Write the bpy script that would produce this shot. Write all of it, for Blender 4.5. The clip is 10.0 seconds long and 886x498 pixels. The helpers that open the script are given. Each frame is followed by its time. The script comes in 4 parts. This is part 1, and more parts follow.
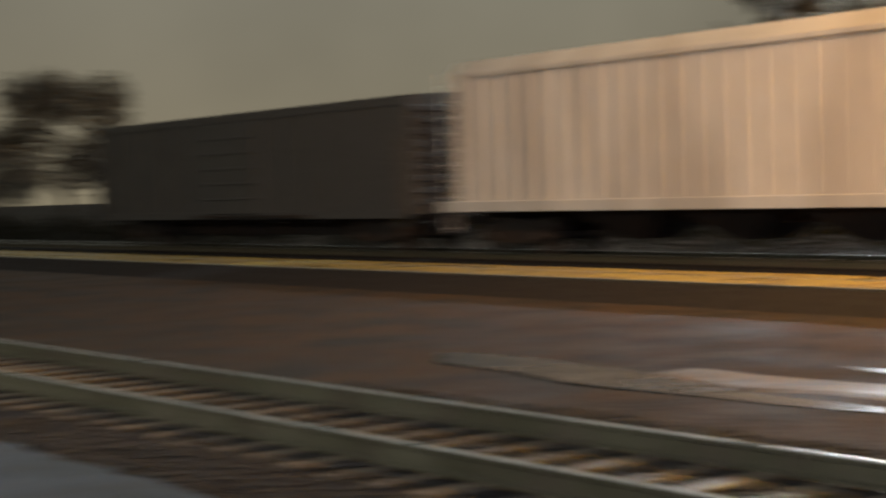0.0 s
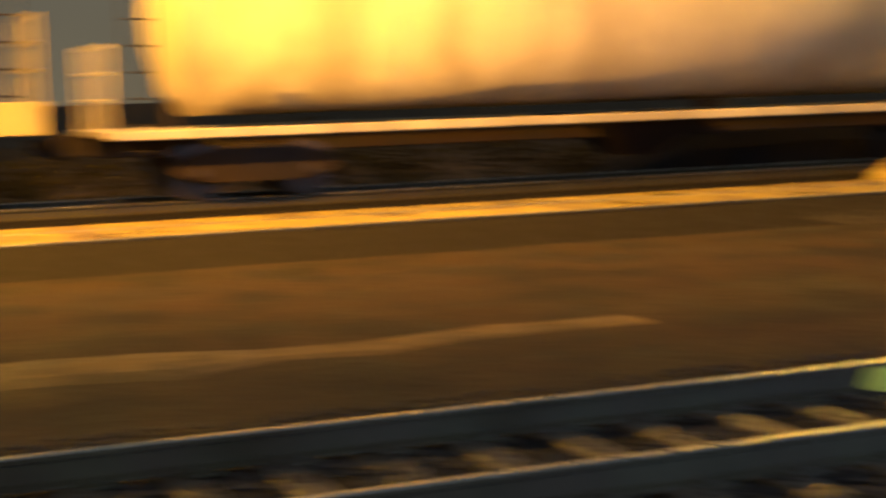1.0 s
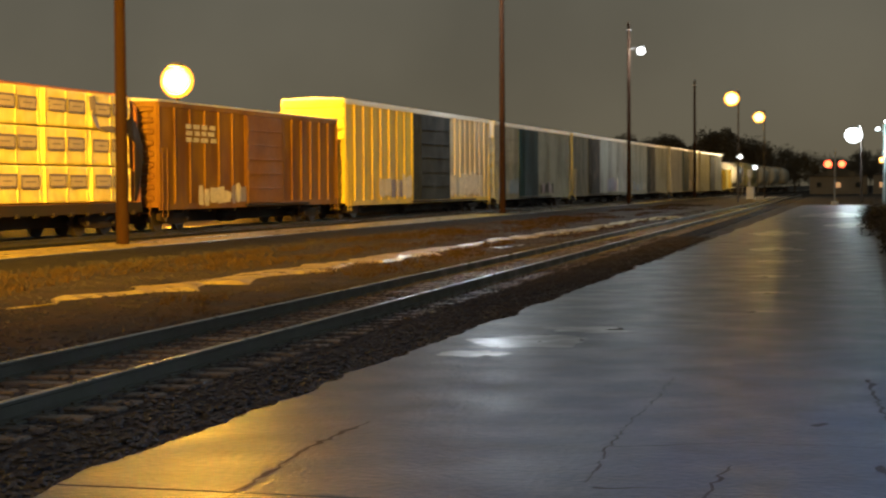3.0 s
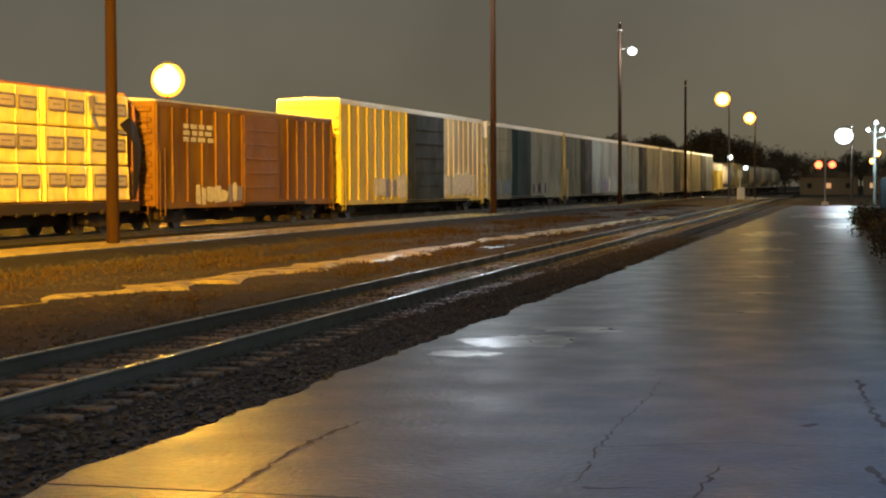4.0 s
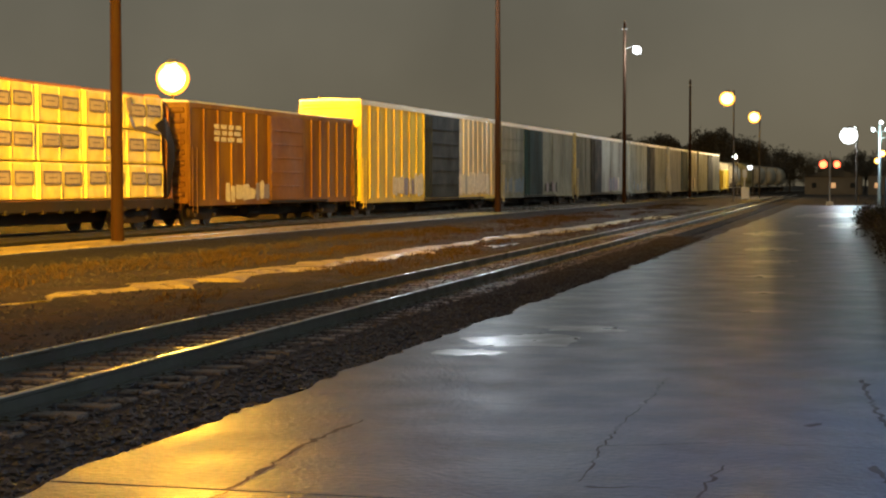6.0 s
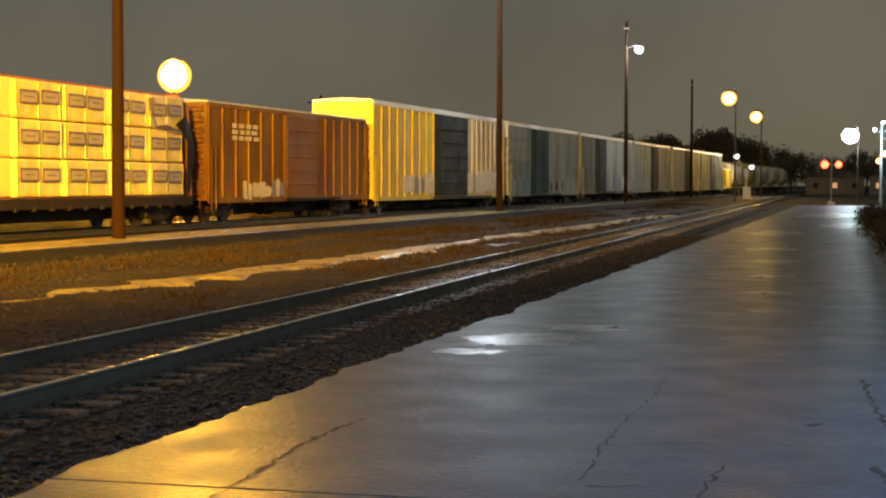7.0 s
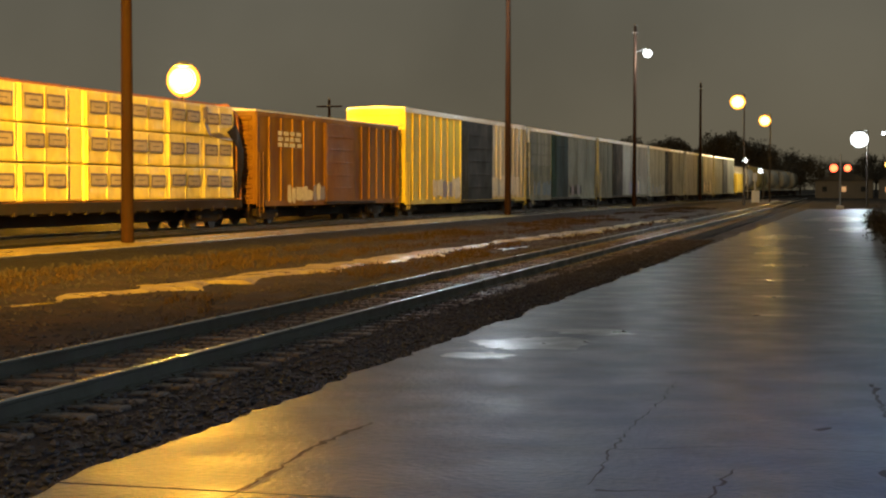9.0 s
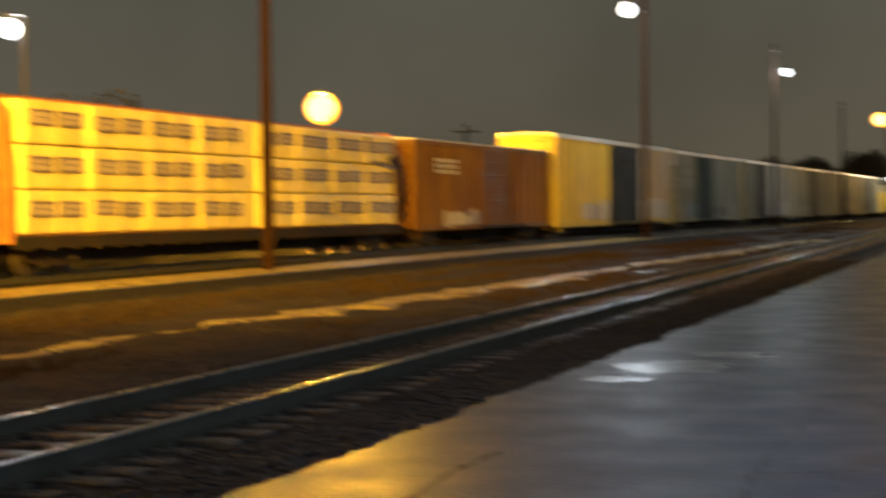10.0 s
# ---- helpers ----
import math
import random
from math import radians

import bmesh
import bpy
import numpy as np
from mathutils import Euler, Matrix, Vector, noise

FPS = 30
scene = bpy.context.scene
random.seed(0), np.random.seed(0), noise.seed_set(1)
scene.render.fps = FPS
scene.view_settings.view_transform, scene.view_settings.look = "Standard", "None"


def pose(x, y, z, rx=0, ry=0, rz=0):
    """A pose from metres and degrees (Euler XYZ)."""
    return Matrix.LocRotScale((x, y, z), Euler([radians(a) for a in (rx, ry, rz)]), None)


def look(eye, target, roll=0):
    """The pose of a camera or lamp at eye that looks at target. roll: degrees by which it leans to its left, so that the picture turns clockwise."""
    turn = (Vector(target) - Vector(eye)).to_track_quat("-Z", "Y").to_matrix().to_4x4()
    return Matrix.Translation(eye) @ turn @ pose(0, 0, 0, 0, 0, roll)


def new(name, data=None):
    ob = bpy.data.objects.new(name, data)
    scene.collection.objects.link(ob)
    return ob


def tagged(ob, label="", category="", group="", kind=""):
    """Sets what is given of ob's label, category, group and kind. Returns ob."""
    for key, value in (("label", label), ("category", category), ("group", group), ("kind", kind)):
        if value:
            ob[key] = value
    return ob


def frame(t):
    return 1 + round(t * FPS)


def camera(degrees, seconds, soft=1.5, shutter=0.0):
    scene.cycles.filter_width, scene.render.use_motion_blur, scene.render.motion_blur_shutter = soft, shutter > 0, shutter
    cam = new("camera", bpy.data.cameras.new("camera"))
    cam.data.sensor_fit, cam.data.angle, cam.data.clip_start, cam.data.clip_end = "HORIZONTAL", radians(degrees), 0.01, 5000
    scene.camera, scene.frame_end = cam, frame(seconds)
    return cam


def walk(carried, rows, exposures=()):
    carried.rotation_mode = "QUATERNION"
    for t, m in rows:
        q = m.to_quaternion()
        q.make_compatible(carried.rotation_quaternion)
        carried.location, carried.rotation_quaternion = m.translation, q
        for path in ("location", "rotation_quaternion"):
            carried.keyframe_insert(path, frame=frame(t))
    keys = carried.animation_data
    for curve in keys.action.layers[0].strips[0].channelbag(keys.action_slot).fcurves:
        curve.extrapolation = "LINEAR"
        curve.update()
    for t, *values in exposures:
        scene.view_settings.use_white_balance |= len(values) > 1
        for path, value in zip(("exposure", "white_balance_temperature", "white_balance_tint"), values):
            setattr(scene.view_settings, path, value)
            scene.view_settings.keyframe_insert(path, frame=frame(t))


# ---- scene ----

# A wet railway yard at night. +y runs along the tracks, the tracks lie at negative x, the paved apron at z = 0.
cam = camera(30.256, 10.0, soft=2.2, shutter=0.6)
EYE = (0.0, 0.0, 1.85)
AIM = [  # seconds, yaw, pitch, roll
    (0.0, 143.5, -2.05, 1.7), (0.1, 138.3, -2.15, 1.6), (0.2, 131.0, -2.3, 1.4), (0.3, 122.5, -2.5, 1.3),
    (0.4, 113.0, -3.0, 1.3), (0.5, 103.0, -3.49, 1.29), (0.6, 94.0, -4.0, 1.2), (0.7, 85.5, -4.5, 1.1),
    (0.8, 78.5, -4.9, 1.4), (0.9, 73.0, -5.25, 1.6), (1.0, 68.3, -5.52, 1.75), (1.2, 56.6, -6.16, 1.47),
    (1.35, 48.0, -6.4, 1.15), (1.5, 39.57, -6.5, 1.0), (1.65, 34.0, -6.15, 1.3), (1.8, 29.33, -5.57, 1.4),
    (2.0, 24.6, -4.72, 1.4), (2.25, 21.2, -3.95, 1.6), (2.5, 18.53, -3.21, 1.6), (2.75, 16.4, -2.6, 0.9),
    (3.0, 14.89, -2.21, 0.37), (3.2, 14.62, -2.2, 0.3), (4.5, 14.6, -2.23, 0.2), (5.0, 14.69, -2.25, 0.148),
    (5.5, 14.69, -2.25, 0.134), (7.0, 14.775, -2.31, -0.116), (7.5, 14.70, -2.174, -0.256),
    (8.0, 14.70, -2.185, -0.226), (8.5, 14.964, -2.181, -0.12), (9.0, 15.073, -2.168, -0.066),
    (9.5, 15.232, -2.17, -0.04), (9.8, 16.6, -1.95, 0.1), (10.0, 19.87, -1.3, 0.7)]
walk(cam, [(t, pose(*EYE, 90 + p, r, y)) for t, y, p, r in AIM],
     exposures=[(0.0, 0.8), (0.25, 0.7), (0.5, 0.2), (1.5, 0.1), (2.5, -0.05), (3.2, 0.0), (4.5, 0.2), (5.5, 0.22), (7.0, 0.1), (8.0, 0.08), (9.0, -0.05), (9.5, -0.08), (10.0, -0.38)])

# ---------------------------------------------------------------- light
world = bpy.data.worlds.new("night_sky")
scene.world = world
world.use_nodes = True
wn, wl = world.node_tree.nodes, world.node_tree.links
bg = wn["Background"]
coord = wn.new("ShaderNodeTexCoord")
split = wn.new("ShaderNodeSeparateXYZ")
ramp = wn.new("ShaderNodeValToRGB")
wl.new(coord.outputs["Generated"], split.inputs[0])
wl.new(split.outputs["Z"], ramp.inputs[0])
wl.new(ramp.outputs[0], bg.inputs["Color"])
ramp.color_ramp.elements[0].position, ramp.color_ramp.elements[0].color = 0.0, (0.089, 0.076, 0.050, 1)
ramp.color_ramp.elements[1].position, ramp.color_ramp.elements[1].color = 0.35, (0.071, 0.077, 0.072, 1)
cloud = wn.new("ShaderNodeTexNoise")
cloud.inputs["Scale"].default_value, cloud.inputs["Detail"].default_value = 5.0, 4.0
wl.new(coord.outputs["Generated"], cloud.inputs[0])
shade = wn.new("ShaderNodeMapRange")
shade.inputs["From Min"].default_value, shade.inputs["From Max"].default_value = 0.3, 0.7
shade.inputs["To Min"].default_value, shade.inputs["To Max"].default_value = 1.25, 1.65
wl.new(cloud.outputs["Fac"], shade.inputs[0])
wl.new(shade.outputs[0], bg.inputs["Strength"])

SODIUM = (1.0, 0.49, 0.035)
LED = (0.80, 0.92, 1.0)


def point_lamp(place, power, colour, radius=0.25):
    data = bpy.data.lights.new("lamp_light", "POINT")
    data.energy, data.color, data.shadow_soft_size = power, colour, radius
    ob = new("lamp_light", data)
    ob.location = place
    return ob


# place of each burning lamp, found or added: where, power, colour
LIGHTS = {
    "pole_sodium": ((-24.6, -2.0, 9.6), 8000, SODIUM),
    # the next two are added to brighten the tank car and round hopper
    "fill_sodium_front": ((-22.2, 17.0, 9.6), 2800, SODIUM),
    "fill_sodium_rear": ((-22.2, -11.0, 9.6), 2800, SODIUM),
    "yard_sodium": ((-30.0, 67.2, 6.55), 50000, SODIUM),
    "yard_white": ((-34.0, 49.3, 8.5), 1200, LED),
    "back_white": ((-40.0, -29.5, 14.5), 9000, LED),
    "pole_white_a": ((-20.6, 86.6, 12.6), 2800, LED),
    "pole_white_b": ((-19.4, 138.2, 13.1), 3200, LED),
    "far_sodium_a": ((-14.0, 163.0, 10.2), 1500, SODIUM),
    "far_sodium_b": ((-14.0, 200.8, 9.85), 3500, SODIUM),
    "crossing_white": ((-2.2, 150.0, 6.1), 2400, LED),
    # unseen lamps added to brighten the pavement, one behind, one bluish at right
    "apron_fill_rear": ((7.5, -16.0, 8.0), 4500, (0.95, 0.92, 0.85)),
    "apron_fill_blue": ((5.0, 12.0, 5.6), 2900, (0.34, 0.55, 1.0)),
}
for spot, power, colour in LIGHTS.values():
    point_lamp(spot, power, colour)


def flood_lamp(place, target, power, cone, colour, size):
    """A bare spot light high over the yard, out of view and without fixture, aimed at the train."""
    data = bpy.data.lights.new("flood_light", "SPOT")
    data.energy, data.color, data.shadow_soft_size = power, colour, size
    data.spot_size, data.spot_blend = radians(cone), 1.0
    ob = new("flood_light", data)
    ob.matrix_basis = look(place, target)
    return ob


flood_lamp((-9.5, -1.0, 12.0), (-24.0, 48.0, 5.2), 460000, 47, (1.0, 0.51, 0.03), 2.6)
# two fills added for the near sides of the tank and hopper cars
flood_lamp((-14.0, -1.0, 11.5), (-24.0, 8.0, 3.0), 31000, 125, (1.0, 0.44, 0.05), 0.4)
flood_lamp((-13.0, -3.0, 11.5), (-24.0, -20.0, 4.0), 12500, 86, (1.0, 0.60, 0.34), 0.4)


# ---------------------------------------------------------------- materials
def material(name, colour, rough=0.7, metal=0.0, var=0.25, scale=6.0, fine=60.0, bump=0.15, rough_var=0.15,
             other=None, other_amount=0.0, stretch=(1, 1, 1), island=0.0, spread=(0.45, 0.62), coat=0.0, spec=0.5):
    """A surface with variation at two scales; `other` is a second colour (rust, mud, moss) in patches."""
    m = bpy.data.materials.new(name)
    m.use_nodes = True
    n, l = m.node_tree.nodes, m.node_tree.links
    b = n["Principled BSDF"]
    b.inputs["Metallic"].default_value = metal
    b.inputs["Coat Weight"].default_value = coat
    b.inputs["Specular IOR Level"].default_value = spec
    b.inputs["Coat Roughness"].default_value = 0.15
    tc = n.new("ShaderNodeTexCoord")
    mp = n.new("ShaderNodeMapping")
    mp.inputs["Scale"].default_value = stretch
    l.new(tc.outputs["Object"], mp.inputs[0])
    big, small = n.new("ShaderNodeTexNoise"), n.new("ShaderNodeTexNoise")
    for node, sc, det in ((big, scale / 10, 5), (small, fine / 10, 6)):
        node.inputs["Scale"].default_value, node.inputs["Detail"].default_value = sc, det
        l.new(mp.outputs[0], node.inputs[0])
    add = n.new("ShaderNodeMath")
    add.operation = "ADD"
    l.new(big.outputs["Fac"], add.inputs[0])
    l.new(small.outputs["Fac"], add.inputs[1])
    grade = n.new("ShaderNodeMapRange")
    grade.inputs["From Min"].default_value, grade.inputs["From Max"].default_value = 0.6, 1.4
    grade.inputs["To Min"].default_value, grade.inputs["To Max"].default_value = 1 - var, 1 + var
    l.new(add.outputs[0], grade.inputs[0])
    mul = n.new("ShaderNodeMix")
    mul.data_type, mul.blend_type = "RGBA", "MULTIPLY"
    mul.inputs["Factor"].default_value = 1.0
    mul.inputs["A"].default_value = (*colour, 1)
    last = grade.outputs[0]
    if island:
        info = n.new("ShaderNodeNewGeometry")
        obr = n.new("ShaderNodeObjectInfo")
        both = n.new("ShaderNodeMath")
        both.operation = "ADD"
        l.new(info.outputs["Random Per Island"], both.inputs[0])
        l.new(obr.outputs["Random"], both.inputs[1])
        rr = n.new("ShaderNodeMapRange")
        rr.inputs["From Max"].default_value = 2.0
        rr.inputs["To Min"].default_value, rr.inputs["To Max"].default_value = 1 - island, 1 + island
        l.new(both.outputs[0], rr.inputs[0])
        mm = n.new("ShaderNodeMath")
        mm.operation = "MULTIPLY"
        l.new(last, mm.inputs[0])
        l.new(rr.outputs[0], mm.inputs[1])
        last = mm.outputs[0]
    l.new(last, mul.inputs["B"])
    out = mul.outputs["Result"]
    if other:
        patch = n.new("ShaderNodeTexNoise")
        patch.inputs["Scale"].default_value, patch.inputs["Detail"].default_value = scale / 6, 7
        l.new(mp.outputs[0], patch.inputs[0])
        step = n.new("ShaderNodeMapRange")
        step.inputs["From Min"].default_value, step.inputs["From Max"].default_value = spread
        step.inputs["To Max"].default_value = other_amount
        l.new(patch.outputs["Fac"], step.inputs[0])
        mix = n.new("ShaderNodeMix")
        mix.data_type = "RGBA"
        l.new(step.outputs[0], mix.inputs["Factor"])
        l.new(out, mix.inputs["A"])
        mix.inputs["B"].default_value = (*other, 1)
        out = mix.outputs["Result"]
    l.new(out, b.inputs["Base Color"])
    rg = n.new("ShaderNodeMapRange")
    rg.inputs["From Min"].default_value, rg.inputs["From Max"].default_value = 0.35, 0.65
    rg.inputs["To Min"].default_value, rg.inputs["To Max"].default_value = max(0.03, rough - rough_var), min(1, rough + rough_var)
    l.new(big.outputs["Fac"], rg.inputs[0])
    l.new(rg.outputs[0], b.inputs["Roughness"])
    if bump:
        bp = n.new("ShaderNodeBump")
        bp.inputs["Strength"].default_value, bp.inputs["Distance"].default_value = bump, 0.02
        l.new(small.outputs["Fac"], bp.inputs["Height"])
        l.new(bp.outputs[0], b.inputs["Normal"])
    return m


def glow(name, colour, strength):
    m = bpy.data.materials.new(name)
    m.use_nodes = True
    b = m.node_tree.nodes["Principled BSDF"]
    b.inputs["Base Color"].default_value = (*colour, 1)
    b.inputs["Emission Color"].default_value = (*colour, 1)
    b.inputs["Emission Strength"].default_value = strength
    return m


M_PAVE = material("wet_concrete", (0.038, 0.049, 0.070), 0.46, spec=0.31, var=0.6, scale=12, fine=160, bump=0.7, rough_var=0.07,
                  other=(0.034, 0.034, 0.038), other_amount=0.7, spread=(0.48, 0.68))
M_CRACK = material("crack_dirt", (0.018, 0.016, 0.014), 0.8)
M_DIRT = material("yard_dirt", (0.032, 0.019, 0.010), 0.85, spec=0.2, var=0.5, scale=6, fine=70, bump=0.8,
                  other=(0.013, 0.011, 0.009), other_amount=0.9)
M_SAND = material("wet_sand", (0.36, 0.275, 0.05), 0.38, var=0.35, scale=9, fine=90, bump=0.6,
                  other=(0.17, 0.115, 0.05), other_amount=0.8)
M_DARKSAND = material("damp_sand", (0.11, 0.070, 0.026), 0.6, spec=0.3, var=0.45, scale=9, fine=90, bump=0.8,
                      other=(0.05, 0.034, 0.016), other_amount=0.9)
M_STONE = material("ballast_stone", (0.029, 0.024, 0.020), 0.7, spec=0.25, var=0.3, island=0.65, bump=0.2)
M_BED = material("ballast_bed", (0.014, 0.012, 0.012), 0.9, spec=0.12, var=0.6, scale=30, fine=300, bump=1.0)
M_TIE = material("creosoted_wood", (0.075, 0.052, 0.032), 0.42, var=0.4, stretch=(1, 8, 8), scale=10, bump=0.6, island=0.4)
M_RAIL = material("rail_steel_side", (0.066, 0.061, 0.038), 0.45, spec=0.3, metal=0.3, var=0.35, scale=12, fine=120,
                  other=(0.07, 0.055, 0.04), other_amount=0.6)
M_RAILTOP = material("rail_steel_head", (0.55, 0.54, 0.52), 0.33, metal=1.0, var=0.12, scale=14, fine=60, bump=0.0, rough_var=0.08)
M_GRASS = material("dry_grass", (0.034, 0.019, 0.005), 0.85, spec=0.2, var=0.5, island=0.6)
M_SHRUB = material("shrub_leaf", (0.022, 0.019, 0.011), 0.8, spec=0.2, var=0.4, island=0.6)
M_WOODPOLE = material("pole_wood", (0.019, 0.0075, 0.0025), 0.85, spec=0.15, var=0.4, stretch=(8, 8, 0.6), scale=20, fine=200, bump=0.5)
M_STEEL = material("galvanised_steel", (0.30, 0.30, 0.29), 0.5, metal=0.6)
M_BLACK = material("car_underframe", (0.022, 0.018, 0.016), 0.7, spec=0.2, var=0.4, other=(0.035, 0.02, 0.012), other_amount=0.6)
M_WHEEL = material("wheel_steel", (0.07, 0.055, 0.045), 0.5, metal=0.5)
M_BROWN = material("boxcar_brown", (0.22, 0.115, 0.014), 0.6, spec=0.2, var=0.22, scale=5, fine=40, stretch=(1, 1, 0.3),
                   other=(0.12, 0.046, 0.010), other_amount=0.7)
M_BROWN_DARK = material("boxcar_door_brown", (0.185, 0.088, 0.012), 0.6, spec=0.2, var=0.25, scale=5, other=(0.13, 0.062, 0.016), other_amount=0.7)
M_CREAM = material("hicube_yellow", (0.50, 0.42, 0.24), 0.5, var=0.2, stretch=(1, 1, 0.25), other=(0.24, 0.19, 0.12), other_amount=0.6)
M_GREYDOOR = material("door_grey_blue", (0.030, 0.038, 0.046), 0.7, spec=0.15, var=0.3, other=(0.018, 0.022, 0.026), other_amount=0.6)
M_PALE = material("boxcar_pale_grey", (0.34, 0.35, 0.31), 0.7, spec=0.2, var=0.3, stretch=(1, 1, 0.25), other=(0.18, 0.18, 0.17), other_amount=0.7)
M_BLUEGREY = material("boxcar_blue_grey", (0.25, 0.27, 0.235), 0.7, spec=0.2, var=0.4, stretch=(1, 1, 0.3), other=(0.13, 0.145, 0.13), other_amount=0.7)
M_TEALDOOR = material("door_teal", (0.022, 0.058, 0.072), 0.7, spec=0.15, var=0.35, stretch=(1, 1, 0.3), other=(0.012, 0.022, 0.026), other_amount=0.7)
M_OLIVE = material("boxcar_olive_grey", (0.15, 0.155, 0.12), 0.7, spec=0.2, var=0.4, stretch=(1, 1, 0.3), other=(0.055, 0.056, 0.046), other_amount=0.7)
M_PAINT_C = material("graffiti_blue", (0.10, 0.17, 0.26), 0.5, var=0.3, scale=30)
M_HICUBE_YELLOW = material("hicube_bright_yellow", (0.62, 0.49, 0.07), 0.5, spec=0.3, var=0.2, stretch=(1, 1, 0.25), other=(0.36, 0.26, 0.08), other_amount=0.6)
M_WATER = material("puddle_water", (0.012, 0.012, 0.012), 0.26, var=0.2, bump=0.25, rough_var=0.08)
M_HOPPER = material("hopper_white", (0.50, 0.47, 0.42), 0.5, var=0.18, stretch=(1, 1, 0.25), other=(0.28, 0.24, 0.19), other_amount=0.5)
M_YELLOW = material("hopper_yellow_grey", (0.52, 0.45, 0.17), 0.45, var=0.15, stretch=(1, 1, 0.4), other=(0.26, 0.19, 0.11), other_amount=0.5)
M_TANK = material("tank_cream", (0.66, 0.60, 0.46), 0.42, var=0.15, stretch=(1, 1, 0.4), other=(0.27, 0.22, 0.15), other_amount=0.5)
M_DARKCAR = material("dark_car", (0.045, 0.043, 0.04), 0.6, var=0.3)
M_ROOF = material("galvanised_roof", (0.66, 0.66, 0.62), 0.45, metal=0.2, var=0.2)
M_WRAP = material("lumber_wrap", (0.82, 0.70, 0.24), 0.40, var=0.14, scale=10, fine=26, bump=0.9, rough_var=0.12,
                  other=(0.58, 0.46, 0.13), other_amount=0.5)
M_WRAP_YELLOW = material("yellow_wrap", (0.88, 0.74, 0.22), 0.4, var=0.1, bump=0.5)
M_PRINT = material("printed_label", (0.135, 0.105, 0.16), 0.5, var=0.4)
M_PRINT_PALE = material("printed_label_pale", (0.40, 0.34, 0.29), 0.5, var=0.3)
M_TORN = material("torn_wrap_dark", (0.022, 0.018, 0.020), 0.7, spec=0.15, var=0.4)
M_BEAM = material("centerbeam_paint", (0.36, 0.14, 0.04), 0.5, var=0.25, other=(0.16, 0.07, 0.03), other_amount=0.6)
M_PAINT_A = material("graffiti_cream", (0.62, 0.56, 0.42), 0.5, var=0.3, scale=30)
M_PAINT_B = material("graffiti_violet", (0.22, 0.19, 0.26), 0.5, var=0.3, scale=30)
M_LETTER = material("stencil_white", (0.70, 0.62, 0.42), 0.5, var=0.3, scale=30)
M_MARK = material("marker_paint_yellow", (0.62, 0.66, 0.12), 0.6, var=0.2)
M_WHITEBOX = material("signal_box_white", (0.62, 0.62, 0.60), 0.5, var=0.15)
M_LEAFY = material("tree_foliage", (0.085, 0.074, 0.052), 0.8, var=0.4, island=0.5)
M_BARK = material("tree_bark", (0.05, 0.04, 0.03), 0.8)
M_HOUSE = material("far_building", (0.20, 0.18, 0.15), 0.8, var=0.3)
G_SODIUM = glow("sodium_glow", (1.0, 0.60, 0.17), 6.0)
G_SODIUM_HALO = glow("sodium_halo_glow", (1.0, 0.50, 0.07), 1.0)
G_WHITE = glow("led_glow", (0.88, 0.95, 1.0), 4.0)
G_RED = glow("red_glow", (1.0, 0.10, 0.035), 7.0)
G_SMALL = glow("window_glow", (1.0, 0.55, 0.25), 0.5)


# ---------------------------------------------------------------- mesh helpers
def box(bm, x0, x1, y0, y1, z0, z1, bevel=0.0):
    r = bmesh.ops.create_cube(bm, size=1.0)
    for v in r["verts"]:
        v.co = Vector((x0 + (v.co.x + 0.5) * (x1 - x0), y0 + (v.co.y + 0.5) * (y1 - y0), z0 + (v.co.z + 0.5) * (z1 - z0)))
    if bevel:
        es = list({e for v in r["verts"] for e in v.link_edges})
        bmesh.ops.bevel(bm, geom=es, offset=bevel, segments=1, affect="EDGES")
    return bm


def tube(bm, a, b, r0, r1=None, n=10):
    """A closed tapered cylinder from a to b."""
    a, b = Vector(a), Vector(b)
    r1 = r0 if r1 is None else r1
    m = Matrix.Translation((a + b) / 2) @ (b - a).to_track_quat("Z", "Y").to_matrix().to_4x4()
    bmesh.ops.create_cone(bm, cap_ends=True, segments=n, radius1=r0, radius2=r1, depth=(b - a).length, matrix=m)
    return bm


def extrude_profile(bm, profile, y0, y1):
    """A closed outline in x, z drawn along y."""
    a = [bm.verts.new((x, y0, z)) for x, z in profile]
    b = [bm.verts.new((x, y1, z)) for x, z in profile]
    k = len(profile)
    for i in range(k):
        bm.faces.new((a[i], a[(i + 1) % k], b[(i + 1) % k], b[i]))
    bm.faces.new(list(reversed(a)))
    bm.faces.new(b)
    bmesh.ops.recalc_face_normals(bm, faces=bm.faces)
    return bm


def part(name, bm, mat, parent=None, label="", smooth=False):
    me = bpy.data.meshes.new(name)
    bm.to_mesh(me)
    bm.free()
    me.materials.append(mat)
    if smooth:
        for p in me.polygons:
            p.use_smooth = True
    ob = new(name, me)
    ob.parent = parent
    if label:
        ob["label"] = label
    return ob


def share(name, me, parent, m):
    ob = new(name, me)
    ob.parent = parent
    ob.matrix_basis = m
    return ob


def thing(name, label, category, m=None, group="", kind=""):
    ob = new(name)
    if m is not None:
        ob.matrix_basis = m
    return tagged(ob, label, category, group, kind)


B = bmesh.new
RAIL_Z = 0.12


# ---------------------------------------------------------------- lines of the tracks
def near_line(y):
    return -(7.40 + 0.0197 * y)


def second_line(y):
    return -(19.62 + 0.006 * y)


def train_line(y):
    bend = max(0.0, y - 40.0)
    return 0.00012 * max(0.0, y - 220.0) ** 2 - (25.12 - 0.020 * max(0.0, bend - 10) if bend > 20 else 25.12 - 0.0005 * bend * bend)


